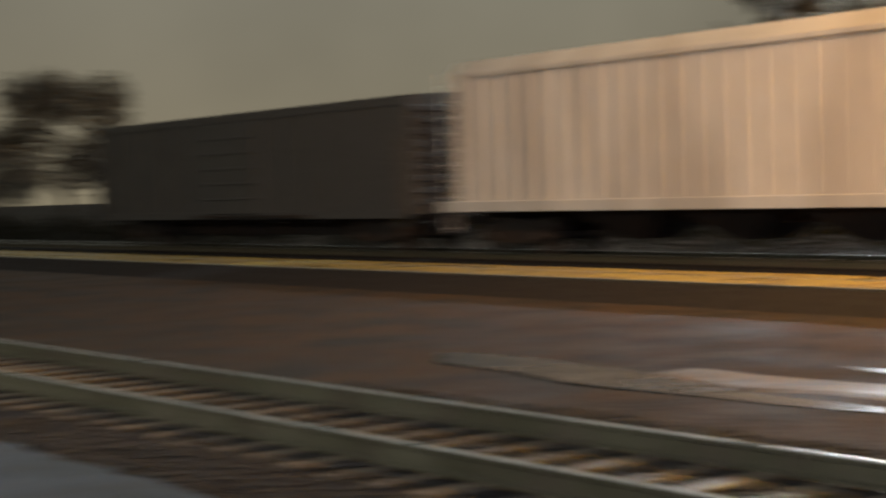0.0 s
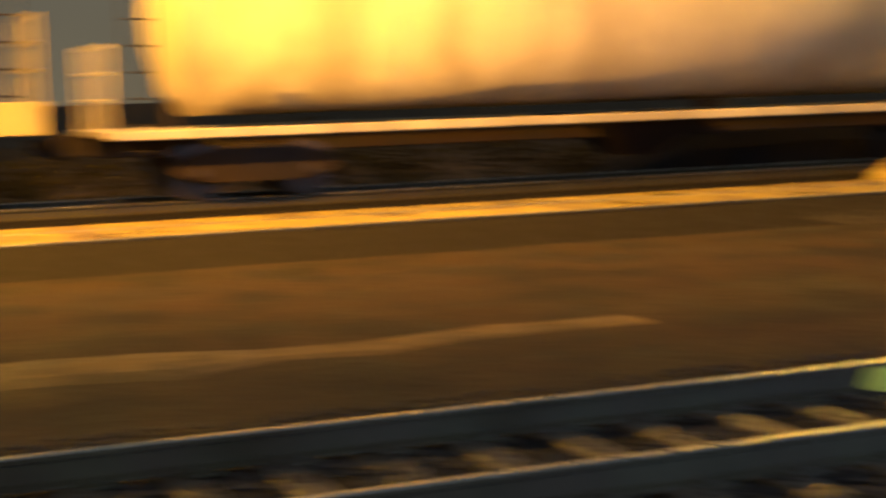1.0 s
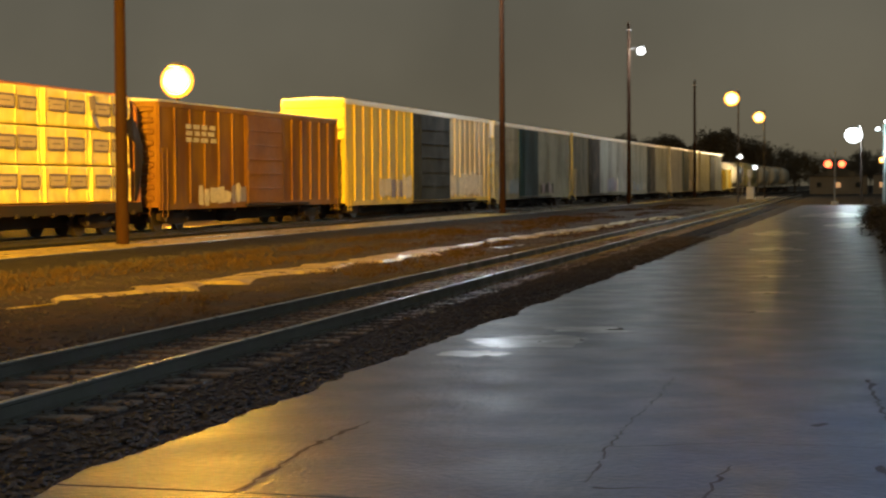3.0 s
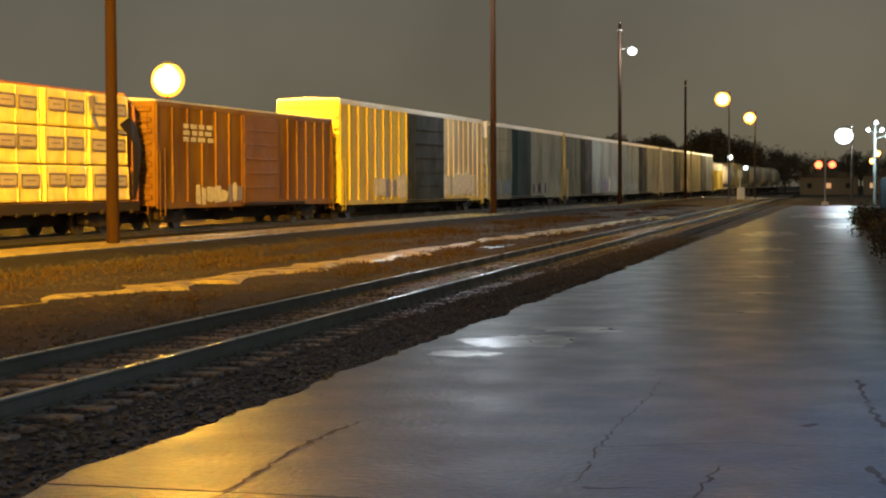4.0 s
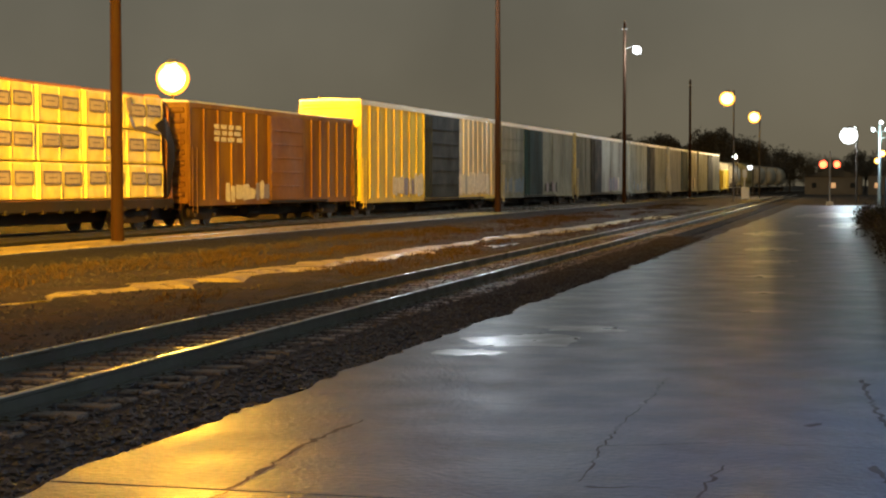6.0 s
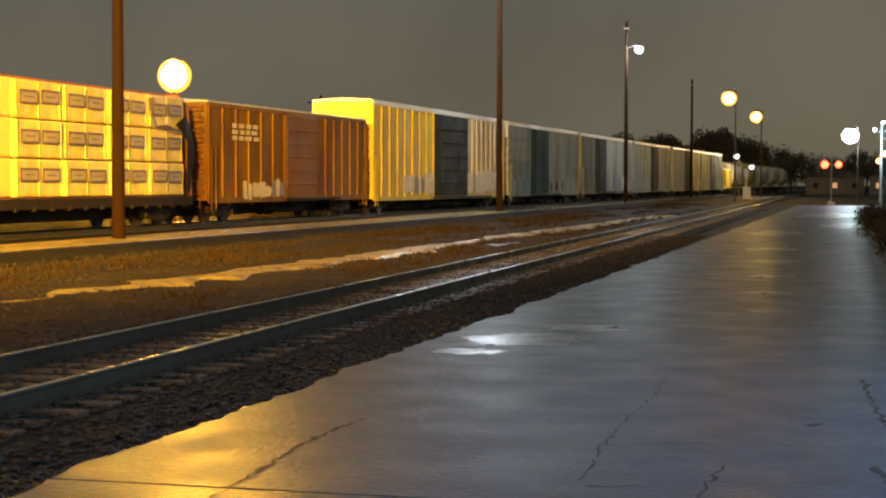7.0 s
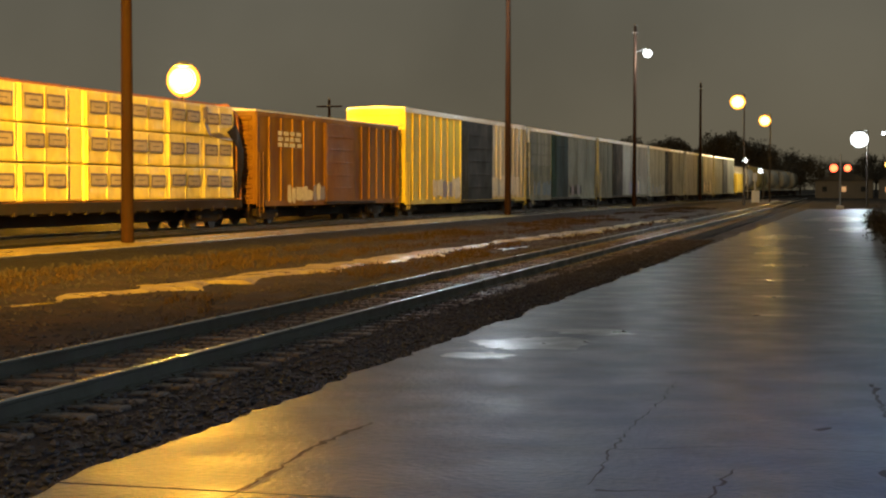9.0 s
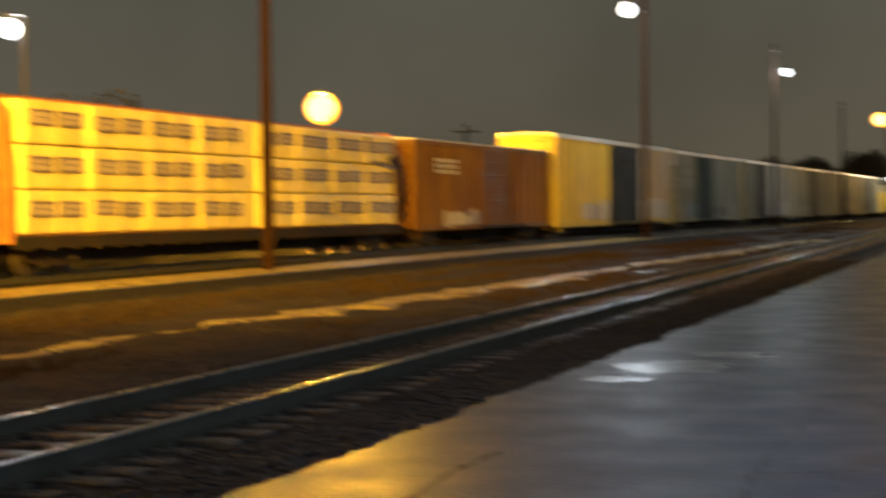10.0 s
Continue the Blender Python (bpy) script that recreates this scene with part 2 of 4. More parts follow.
# ---------------------------------------------------------------- ground
def ground_height(x, y):
    if x > -5.6:
        return -0.10
    d = -x
    h = -0.115
    if 9.4 < d < 17.4:
        h += 0.07 * math.sin((d - 9.4) / 8 * math.pi) + 0.05 * noise.noise((x * 0.5, y * 0.25, 0)) * math.sin((d - 9.4) / 8 * math.pi)
    if d > 12:
        h += 0.15 * min(1, (d - 12) / 5)
    return h


def make_ground():
    xs = [-900, -400, -200, -100, -60, -45, -36, -31] + [-28.5 + 0.75 * i for i in range(31)] + [-5.0, -4.0, 0, 6, 20, 60, 200, 900]
    ys = [-900, -400, -150, -90, -60] + [-45 + 2.5 * i for i in range(80)] + [170, 200, 250, 320, 450, 700, 1400]
    bm = B()
    grid = [[bm.verts.new((x, y, ground_height(x, y))) for y in ys] for x in xs]
    for i in range(len(xs) - 1):
        for j in range(len(ys) - 1):
            bm.faces.new((grid[i][j], grid[i + 1][j], grid[i + 1][j + 1], grid[i][j + 1]))
    ob = part("ground", bm, M_DIRT, smooth=True)
    tagged(ob, "wet brown dirt and gravel ground of the rail yard", "ground", kind="structure")


def ribbon(name, mat, left, right, y0, y1, step, z, label, category, kind="structure", rag=0.0, seed=0, lip=0.05):
    """A strip lying on the ground, between two lines, with ragged edges and a little thickness."""
    rnd = random.Random(seed)
    bm = B()
    k = int((y1 - y0) / step)
    rows = []
    for i in range(k + 1):
        y = y0 + i * step
        a, b = left(y), right(y)
        if rag:
            a += rag * noise.noise((y * 0.7, seed, 0)) + rnd.uniform(-rag, rag) * 0.3
            b += rag * noise.noise((y * 0.7, seed + 9, 0)) + rnd.uniform(-rag, rag) * 0.3
        zz = z(y) if callable(z) else z
        rows.append([bm.verts.new(c) for c in ((a, y, zz - 0.12), (a + lip, y, zz), (b - lip, y, zz), (b, y, zz - 0.12))])
    for p, q in zip(rows, rows[1:]):
        for i in range(3):
            bm.faces.new((p[i], p[i + 1], q[i + 1], q[i]))
    return tagged(part(name, bm, mat), label, category, kind=kind)


def stones(name, spots, mat, label, size=(0.018, 0.046)):
    """Many small angular stones in one mesh."""
    rnd = random.Random(5)
    vs, fs = [], []
    for x, y, z in spots:
        r = rnd.uniform(*size)
        k = len(vs)
        a = rnd.uniform(0, 6.28)
        for dx, dy, dz in ((1, 0, 0), (0, 1, 0.1), (-1, 0, 0), (0, -1, -0.1), (0.1, 0.1, 0.55), (0, 0, -0.7)):
            f = r * rnd.uniform(0.7, 1.3)
            vs.append((x + f * (dx * math.cos(a) - dy * math.sin(a)), y + f * (dx * math.sin(a) + dy * math.cos(a)), z + f * dz))
        for i in range(4):
            fs.append((k + i, k + (i + 1) % 4, k + 4))
            fs.append((k + (i + 1) % 4, k + i, k + 5))
    me = bpy.data.meshes.new(name)
    me.from_pydata(vs, [], fs)
    me.materials.append(mat)
    return tagged(new(name, me), label, "gravel", kind="stuff")


make_ground()
ribbon("ballast_bed_near", M_BED, lambda y: near_line(y) - 1.75, lambda y: min(-4.7 - 0.008 * y, near_line(y) + 2.1), -60, 260, 1.0, -0.082,
       "dark wet crushed-stone ballast under the near track", "ballast", rag=0.25, seed=1)
ribbon("ballast_bed_second", M_BED, lambda y: second_line(y) + 0.3, lambda y: second_line(y) + 1.05, -80, 300, 1.0, 0.16,
       "dark ballast under the second track", "ballast", rag=0.1, seed=2)
bm = B()
rows = []
for k in range(381):
    y = -80 + k * 1.0
    a = second_line(y)
    g = ground_height(a + 3.0, y)
    rows.append([bm.verts.new((a + d + 0.12 * noise.noise((y * 0.8, d, 7)), y, z + 0.02 * noise.noise((y * 1.3, d, 2))))
                 for d, z in ((0.55, 0.0), (0.78, 0.235), (1.25, 0.20), (1.9, 0.13), (2.75, g - 0.03))])
for p, q in zip(rows, rows[1:]):
    for k in range(4):
        bm.faces.new((p[k], p[k + 1], q[k + 1], q[k]))
bmesh.ops.recalc_face_normals(bm, faces=bm.faces)
tagged(part("ballast_shoulder", bm, M_BED), "dark sloping ballast shoulder of the second track", "ballast", kind="structure")
ribbon("ballast_bed_train", M_BED, lambda y: train_line(y) - 2.2, lambda y: train_line(y) + 1.75, -90, 380, 2.0, 0.155,
       "dark ballast under the train's track", "ballast", rag=0.2, seed=3)
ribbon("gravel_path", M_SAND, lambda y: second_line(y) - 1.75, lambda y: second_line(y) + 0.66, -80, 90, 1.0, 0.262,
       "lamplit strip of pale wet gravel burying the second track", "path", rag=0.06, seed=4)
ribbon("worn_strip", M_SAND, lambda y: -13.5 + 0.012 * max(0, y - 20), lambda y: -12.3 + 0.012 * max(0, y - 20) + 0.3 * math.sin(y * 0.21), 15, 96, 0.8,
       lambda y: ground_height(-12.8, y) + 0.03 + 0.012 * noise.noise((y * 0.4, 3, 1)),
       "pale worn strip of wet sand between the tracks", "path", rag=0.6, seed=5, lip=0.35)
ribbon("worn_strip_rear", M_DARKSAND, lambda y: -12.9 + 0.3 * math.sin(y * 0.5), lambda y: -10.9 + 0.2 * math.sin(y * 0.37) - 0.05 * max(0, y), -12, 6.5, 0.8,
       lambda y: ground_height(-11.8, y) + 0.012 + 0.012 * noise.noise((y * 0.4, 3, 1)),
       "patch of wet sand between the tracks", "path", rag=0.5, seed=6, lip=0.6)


# ---------------------------------------------------------------- tracks
def sweep(bm, line, profile, ys):
    rows = []
    for y in ys:
        rows.append([bm.verts.new((line(y) + x, y, z)) for x, z in profile])
    k = len(profile)
    for p, q in zip(rows, rows[1:]):
        for i in range(k):
            bm.faces.new((p[i], p[(i + 1) % k], q[(i + 1) % k], q[i]))
    bmesh.ops.recalc_face_normals(bm, faces=bm.faces)


WEB = [(-0.07, -0.172), (0.07, -0.172), (0.07, -0.158), (0.012, -0.14), (0.012, -0.045), (0.036, -0.035),
       (0.036, -0.008), (-0.036, -0.008), (-0.036, -0.035), (-0.012, -0.045), (-0.012, -0.14), (-0.07, -0.158)]
HEAD = [(0.036, -0.008), (0.030, -0.001), (0.018, 0.002), (-0.018, 0.002), (-0.030, -0.001), (-0.036, -0.008)]


def make_track(name, line, z, y0, y1, label, tie_y0, ties):
    tr = thing(name, label, "railway track", kind="structure")
    ys = [y0 + i * 3.0 for i in range(int((y1 - y0) / 3) + 1)]
    for side in (-0.7535, 0.7535):
        bm = B()
        sweep(bm, lambda y: line(y) + side, [(x, zz + z) for x, zz in WEB], ys)
        rail = part("rail", bm, M_RAIL, tr, "dark rusty steel rail")
        bm = B()
        sweep(bm, lambda y: line(y) + side, [(x, zz + z) for x, zz in HEAD], ys)
        part("rail_head", bm, M_RAILTOP, rail, "polished wet running surface")
    bm = box(B(), -1.3, 1.3, -0.115, 0.115, -0.17, 0.0, 0.012)
    me = bpy.data.meshes.new("sleeper")
    bm.to_mesh(me)
    bm.free()
    me.materials.append(M_TIE)
    rnd = random.Random(7)
    for i in range(ties):
        y = tie_y0 + 0.53 * i
        share("sleeper", me, tr, pose(line(y) + rnd.uniform(-0.06, 0.06), y, z - 0.172 + rnd.uniform(-0.012, 0.006), 0, 0, rnd.uniform(-1.5, 1.5)))
    return tr


make_track("near_track", near_line, RAIL_Z, -60, 270, "near railway track with wet steel rails on dark wooden sleepers", -20, 290)
make_track("second_track", second_line, 0.27, -90, 320, "second railway track half sunk in ballast", -20, 200)
make_track("train_track", train_line, 0.32, -120, 400, "railway track under the standing freight train", -40, 240)

# tie plates with spikes under the near rails
bm = B()
for i in range(150):
    y = -4 + 0.53 * i
    for side in (-0.7535, 0.7535):
        x = near_line(y) + side
        box(bm, x - 0.17, x + 0.17, y - 0.09, y + 0.09, RAIL_Z - 0.176, RAIL_Z - 0.160)
        for dx in (-0.11, 0.11):
            box(bm, x + dx - 0.015, x + dx + 0.015, y - 0.05, y - 0.02, RAIL_Z - 0.16, RAIL_Z - 0.135)
tagged(part("tie_plate", bm, M_RAIL), "rusty tie plates and spikes holding the near rails", "track fastening", kind="stuff")

rnd = random.Random(11)
spots = []
for i in range(46000):
    y = -14 + 74 * rnd.random() ** 1.15
    x = near_line(y) + rnd.uniform(-2.0, 2.65)
    d = abs(x - near_line(y))
    if abs(d - 0.7535) < 0.1 or x > -4.75 - 0.008 * y:
        continue
    spots.append((x, y, -0.082 + rnd.uniform(-0.005, 0.035)))
stones("ballast_stone", spots, M_STONE, "loose dark wet ballast stones along the near track")
spots = []
for i in range(11000):
    y = 14 + 66 * rnd.random() ** 1.3
    x = rnd.uniform(-18.2, -9.2)
    spots.append((x, y, ground_height(x, y) + 0.005))
stones("scattered_gravel", spots, M_STONE, "scattered gravel on the dirt between the tracks", (0.02, 0.06))


spots = []
for i in range(9000):
    y = 12 + 70 * rnd.random() ** 1.3
    d = rnd.uniform(0.85, 2.8)
    spots.append((second_line(y) + d, y, 0.215 - 0.085 * max(0, d - 0.9) - 0.02))
stones("shoulder_stone", spots, M_STONE, "dark ballast stones on the shoulder of the second track", (0.03, 0.065))


def blades(name, spots, mat, label, height, seed):
    rnd = random.Random(seed)
    vs, fs = [], []
    for x, y, z in spots:
        for b in range(5):
            a, h = rnd.uniform(0, 6.28), height * rnd.uniform(0.4, 1.2)
            w, lean = rnd.uniform(0.008, 0.02), rnd.uniform(0.1, 0.7) * h
            k = len(vs)
            ox, oy = x + rnd.uniform(-0.12, 0.12), y + rnd.uniform(-0.12, 0.12)
            ca, sa = math.cos(a), math.sin(a)
            vs += [(ox - w * sa, oy + w * ca, z), (ox + w * sa, oy - w * ca, z),
                   (ox + lean * 0.4 * ca, oy + lean * 0.4 * sa, z + h * 0.65), (ox + lean * ca, oy + lean * sa, z + h)]
            fs += [(k, k + 1, k + 2), (k + 1, k + 3, k + 2)]
    me = bpy.data.meshes.new(name)
    me.from_pydata(vs, [], fs)
    me.materials.append(mat)
    return tagged(new(name, me), label, "grass", kind="stuff")


spots = []
for i in range(9000):
    y = 16 + 130 * rnd.random() ** 1.4
    x = rnd.uniform(-18.0, -9.6 - 0.0197 * y)
    if noise.noise((x * 0.35, y * 0.12, 4)) > -0.02 and abs(x + 12.9) > 0.8:
        spots.append((x, y, ground_height(x, y)))
blades("dry_grass", spots, M_GRASS, "low dry brown grass between the tracks", 0.13, 3)


# ---------------------------------------------------------------- pavement
def make_pavement():
    pave = thing("pavement", "wet cracked concrete pavement reflecting the yard lamps", "pavement", kind="structure")
    rows = [-14, -8.2, -2.6, 3.1, 9.2, 20.2, 29.0, 36.0, 43.5, 52, 62, 74, 88, 104, 122, 142]
    cols = [-5.05, 3.2, 12.0]
    gap = 0.012
    rnd = random.Random(21)
    for j in range(len(rows) - 1):
        for i in range(len(cols) - 1):
            y0, y1 = rows[j] + gap, rows[j + 1] - gap
            x0, x1 = cols[i] + gap, cols[i + 1] - gap
            bm = B()
            n = max(8, int((y1 - y0) / 0.22)) if i == 0 and y0 < 60 else 4
            z = rnd.uniform(-0.004, 0.004)
            a, b = [], []
            for k in range(n + 1):
                y = y0 + (y1 - y0) * k / n
                xl = x0
                if i == 0:
                    xl = -4.86 - 0.010 * y + 0.16 * noise.noise((y * 0.55, 2, 0)) + 0.10 * noise.noise((y * 2.3, 5, 0)) + rnd.uniform(-0.035, 0.035)
                a.append((bm.verts.new((xl, y, z)), bm.verts.new((xl - 0.02, y, z - 0.12))))
                b.append((bm.verts.new((x1, y, z)), bm.verts.new((x1, y, z - 0.12))))
            for k in range(n):
                bm.faces.new((a[k][0], b[k][0], b[k + 1][0], a[k + 1][0]))
                bm.faces.new((a[k][1], a[k][0], a[k + 1][0], a[k + 1][1]))
                bm.faces.new((b[k][0], b[k][1], b[k + 1][1], b[k + 1][0]))
            for k in (0, n):
                bm.faces.new((a[k][0], a[k][1], b[k][1], b[k][0]))
            bmesh.ops.recalc_face_normals(bm, faces=bm.faces)
            part("slab", bm, M_PAVE, pave)

    def crack(points, width):
        bm = B()
        rnd2 = random.Random(int(points[0][0] * 100))
        line = []
        for (ax, ay), (bx, by) in zip(points, points[1:]):
            n = max(2, int(math.hypot(bx - ax, by - ay) / 0.09))
            for k in range(n):
                f = k / n
                line.append((ax + (bx - ax) * f + rnd2.uniform(-0.03, 0.03), ay + (by - ay) * f + rnd2.uniform(-0.03, 0.03)))
        prev = None
        for k, (x, y) in enumerate(line):
            w = width * (0.35 + abs(noise.noise((x * 3, y * 3, 1))) * 1.6) * min(1, (len(line) - k) / 6 + 0.2)
            tx, ty = (line[min(k + 1, len(line) - 1)][0] - line[max(k - 1, 0)][0], line[min(k + 1, len(line) - 1)][1] - line[max(k - 1, 0)][1])
            t = math.hypot(tx, ty) or 1
            cur = [bm.verts.new((x - ty / t * w, y + tx / t * w, 0.0075)), bm.verts.new((x + ty / t * w, y - tx / t * w, 0.0075))]
            if prev:
                bm.faces.new((prev[0], prev[1], cur[1], cur[0]))
            prev = cur
        part("crack", bm, M_CRACK, pave, "dirt-filled crack in the concrete")

    for pts, w in CRACKS:
        crack(pts, w)


FILMS = [(-3.9, 18.9, 0.75, 0.7), (-4.3, 17.4, 0.35, 0.35), (-3.6, 20.6, 0.5, 0.45), (-1.95, 33.3, 0.45, 0.5), (-1.75, 28.2, 0.4, 0.3),
         (-1.5, 24.0, 0.35, 0.22), (-2.2, 39.5, 0.6, 0.9), (-2.7, 47.0, 0.7, 1.4), (-3.6, 62.0, 1.0, 3.0), (-1.0, 75.0, 1.2, 5.0), (-2.5, 98.0, 1.6, 8.0)]
CRACKS = [(((-3.9, 6.6), (-3.62, 7.5), (-3.76, 9.05), (-3.82, 10.0), (-3.89, 11.2), (-3.85, 12.3)), 0.020),
          (((-4.9, 7.05), (-4.1, 7.3), (-3.6, 7.5), (-2.4, 7.4)), 0.018),
          (((-1.75, 10.0), (-1.86, 12.0), (-1.85, 14.1), (-1.9, 15.8)), 0.007),
          (((-0.08, 15.8), (-0.02, 14.6), (0.0, 14.1), (0.08, 13.2), (0.3, 12.2)), 0.030),
          (((-1.8, 11.4), (-0.94, 11.78), (0.1, 11.72), (1.6, 11.9)), 0.009),
          (((-0.98, 9.6), (-0.97, 10.1), (-0.93, 10.9)), 0.026),
          (((-0.48, 12.7), (-0.43, 12.83), (-0.38, 12.95)), 0.05),
          (((-1.7, 9.8), (-1.13, 9.9)), 0.024),
          (((0.0, 11.0), (0.1, 10.4), (0.3, 9.6)), 0.030),
          (((-3.0, 21.1), (-1.9, 21.4), (-0.4, 21.0)), 0.02),
          (((-4.2, 3.5), (-2.6, 4.9), (-1.2, 4.6)), 0.02)]
make_pavement()
M_WETFILM = material("rain_film", (0.035, 0.035, 0.040), 0.34, var=0.3, scale=20, fine=120, bump=0.12, rough_var=0.08)


def rain_film(x, y, a, b, seed):
    """A thin film of water lying on the concrete."""
    bm = B()
    ring = []
    for k in range(36):
        q = k * math.pi / 18
        r = 1 + 0.5 * noise.noise((math.cos(q) * 1.5 + seed, math.sin(q) * 1.5, 0)) + 0.2 * noise.noise((math.cos(q) * 5 + seed, math.sin(q) * 5, 2))
        ring.append(bm.verts.new((x + a * r * math.cos(q), y + b * r * math.sin(q), 0.0060)))
    f = bm.faces.new(ring)
    ext = bmesh.ops.extrude_face_region(bm, geom=[f])
    for v in ext["geom"]:
        if isinstance(v, bmesh.types.BMVert):
            v.co.z = 0.0066
    bmesh.ops.recalc_face_normals(bm, faces=bm.faces)
    tagged(part("rain_film", bm, M_WETFILM), "thin wet film of rain on the concrete", "puddle", kind="structure")


for k, (x, y, a, b) in enumerate(FILMS):
    rain_film(x, y, a, b, k * 3.7)


# ---------------------------------------------------------------- poles and lamps
def make_pole(y, height, x=-20.6, label="tall weathered wooden utility pole beside the tracks", lean=0.0):
    p = thing("utility_pole", label, "utility pole", pose(x, y, 0.1, 0, lean, 0), group="poles along the yard")
    part("shaft", tube(B(), (0, 0, -0.3), (0, 0, height), 0.19, 0.115, 14), M_WOODPOLE, p, smooth=False)
    bm = B()
    tube(bm, (0, 0, height), (0, 0, height + 0.12), 0.14, 0.10, 12)
    part("cap", bm, M_STEEL, p)
    bm = B()
    box(bm, -0.21, 0.21, -0.21, 0.21, height - 0.6, height - 0.52, 0.01)
    part("band", bm, M_STEEL, p)
    return p


def make_lamp_head(place, mat, radius, label, pole=None, arm_from=None):
    """A round yard luminaire: hood, glowing bowl (the large ones sized to their glare) and, where it has one, its own
    mast or arm.
    """
    x, y, z = place
    t = thing("yard_lamp", label, "lamp", pose(x, y, z), group="yard lamps")
    bm = B()
    sodium = mat is G_SODIUM
    bmesh.ops.create_uvsphere(bm, u_segments=20, v_segments=12, radius=radius * (0.80 if sodium else 1.0))
    for v in bm.verts:
        v.co.z *= 0.92
    bowl = part("bowl", bm, mat, t, "glowing lamp bowl", smooth=True)
    bowl.visible_shadow = False
    # the orange halo of glare around a sodium lamp, modelled as a glowing ring
    if sodium:
        ring = B()
        loops = []
        for k in range(28):
            a = k * math.pi / 14
            loops.append([ring.verts.new(((0.84 + 0.17 * math.cos(q * math.pi / 4)) * radius * math.cos(a), 0.12 * radius * math.sin(q * math.pi / 4),
                                          (0.84 + 0.17 * math.cos(q * math.pi / 4)) * radius * math.sin(a) * 0.95)) for q in range(8)])
        for k in range(28):
            for q in range(8):
                u, w = loops[k], loops[(k + 1) % 28]
                ring.faces.new((u[q], u[(q + 1) % 8], w[(q + 1) % 8], w[q]))
        bmesh.ops.recalc_face_normals(ring, faces=ring.faces)
        part("halo_ring", ring, G_SODIUM_HALO, t, "glowing ring standing for the lamp's orange halo", smooth=True)
    bm = tube(B(), (0, 0, radius * 0.8), (0, 0, radius * 0.8 + 0.18), radius * 0.5, radius * 0.25, 14)
    part("hood", bm, M_STEEL, t)
    if pole:
        bm = tube(B(), (pole, 0, -z + 0.05), (pole, 0, radius), 0.11, 0.07, 10)
        part("mast", bm, M_BARK, t, "slim dark lamp mast")
        if abs(pole) > 0.05:
            part("arm", tube(B(), (pole, 0, radius + 0.02), (0, 0, radius * 0.9 + 0.1), 0.035, 0.03, 8), M_STEEL, t)
    if arm_from:
        part("arm", tube(B(), (arm_from[0] - x, arm_from[1] - y, arm_from[2] - z), (0, 0, radius * 0.9 + 0.1), 0.04, 0.03, 8), M_STEEL, t)
    return t


make_pole(-2.0, 11.5, x=-28.6, label="wooden lamp pole behind the hopper cars")
make_pole(42.3, 15.5, lean=0.0)
make_pole(90.6, 15.8)
make_pole(139.2, 15.45)
make_pole(190.7, 13.7)
far = make_pole(142.0, 9.7, x=-49.0, label="distant utility pole with a crossarm behind the train")
part("crossarm", box(B(), -1.2, 1.2, -0.06, 0.06, 9.0, 9.15, 0.01), M_WOODPOLE, far)
# added poles and lamp heads for the two sodium fills, out of view
for name in ("fill_sodium_front", "fill_sodium_rear"):
    y = LIGHTS[name][0][1]
    make_pole(y, 11.5, x=-28.6, label="added wooden pole carrying a fill lamp behind the freight train")
    make_lamp_head(LIGHTS[name][0], G_SODIUM, 0.28, "orange sodium lamp on a pole arm, out of view", arm_from=(-28.6, y, 10.6))
make_lamp_head(LIGHTS["pole_sodium"][0], G_SODIUM, 0.28, "orange sodium lamp on a pole arm, out of view", arm_from=(-28.6, -2.0, 10.6))
make_lamp_head(LIGHTS["yard_sodium"][0], G_SODIUM, 0.80, "large glaring orange sodium floodlight behind the train", pole=-0.01)
make_lamp_head(LIGHTS["yard_white"][0], G_WHITE, 0.42, "white yard lamp behind the train", pole=0.6)
make_lamp_head(LIGHTS["back_white"][0], G_WHITE, 0.42, "white yard lamp high behind the hopper cars", pole=0.6)
make_lamp_head(LIGHTS["pole_white_a"][0], G_WHITE, 0.45, "white lamp on a utility pole arm", arm_from=(-20.6, 90.6, 12.9))
make_lamp_head(LIGHTS["pole_white_b"][0], G_WHITE, 0.38, "small white lamp on a utility pole arm", arm_from=(-20.6, 139.2, 13.3))
make_lamp_head(LIGHTS["far_sodium_a"][0], G_SODIUM, 0.78, "orange street lamp on a slim steel mast", pole=0.65)
make_lamp_head(LIGHTS["far_sodium_b"][0], G_SODIUM, 0.75, "orange street lamp on a slim steel mast", pole=0.65)
make_lamp_head(LIGHTS["crossing_white"][0], G_WHITE, 0.78, "glaring white street lamp at the crossing", pole=0.7)
make_lamp_head(LIGHTS["apron_fill_rear"][0], G_WHITE, 0.25, "unseen white lamp on a mast, added to light the pavement", pole=0.6)
make_lamp_head(LIGHTS["apron_fill_blue"][0], G_WHITE, 0.25, "unseen white lamp on a mast, added to light the pavement", pole=0.6)
for x, y, z, r in ((-19.1, 235, 5.65, 0.36), (-18.0, 250, 4.3, 0.36), (0.4, 205, 4.6, 0.42), (1.1, 240, 6.1, 0.5)):
    make_lamp_head((x, y, z), G_WHITE if x < 0 else G_SODIUM, r, "small distant street lamp", pole=0.4)


# ---------------------------------------------------------------- a heap of earth beside the train
bm = B()
bmesh.ops.create_icosphere(bm, subdivisions=4, radius=1.0)
for v in bm.verts:
    q = 1 + 0.35 * noise.noise(v.co * 2.2) + 0.15 * noise.noise(v.co * 6.0)
    v.co = Vector((v.co.x * 0.5 * q, v.co.y * 0.95 * q, max(-0.1, v.co.z * 0.46 * q)))
ob = part("earth_mound", bm, M_SAND, smooth=True)
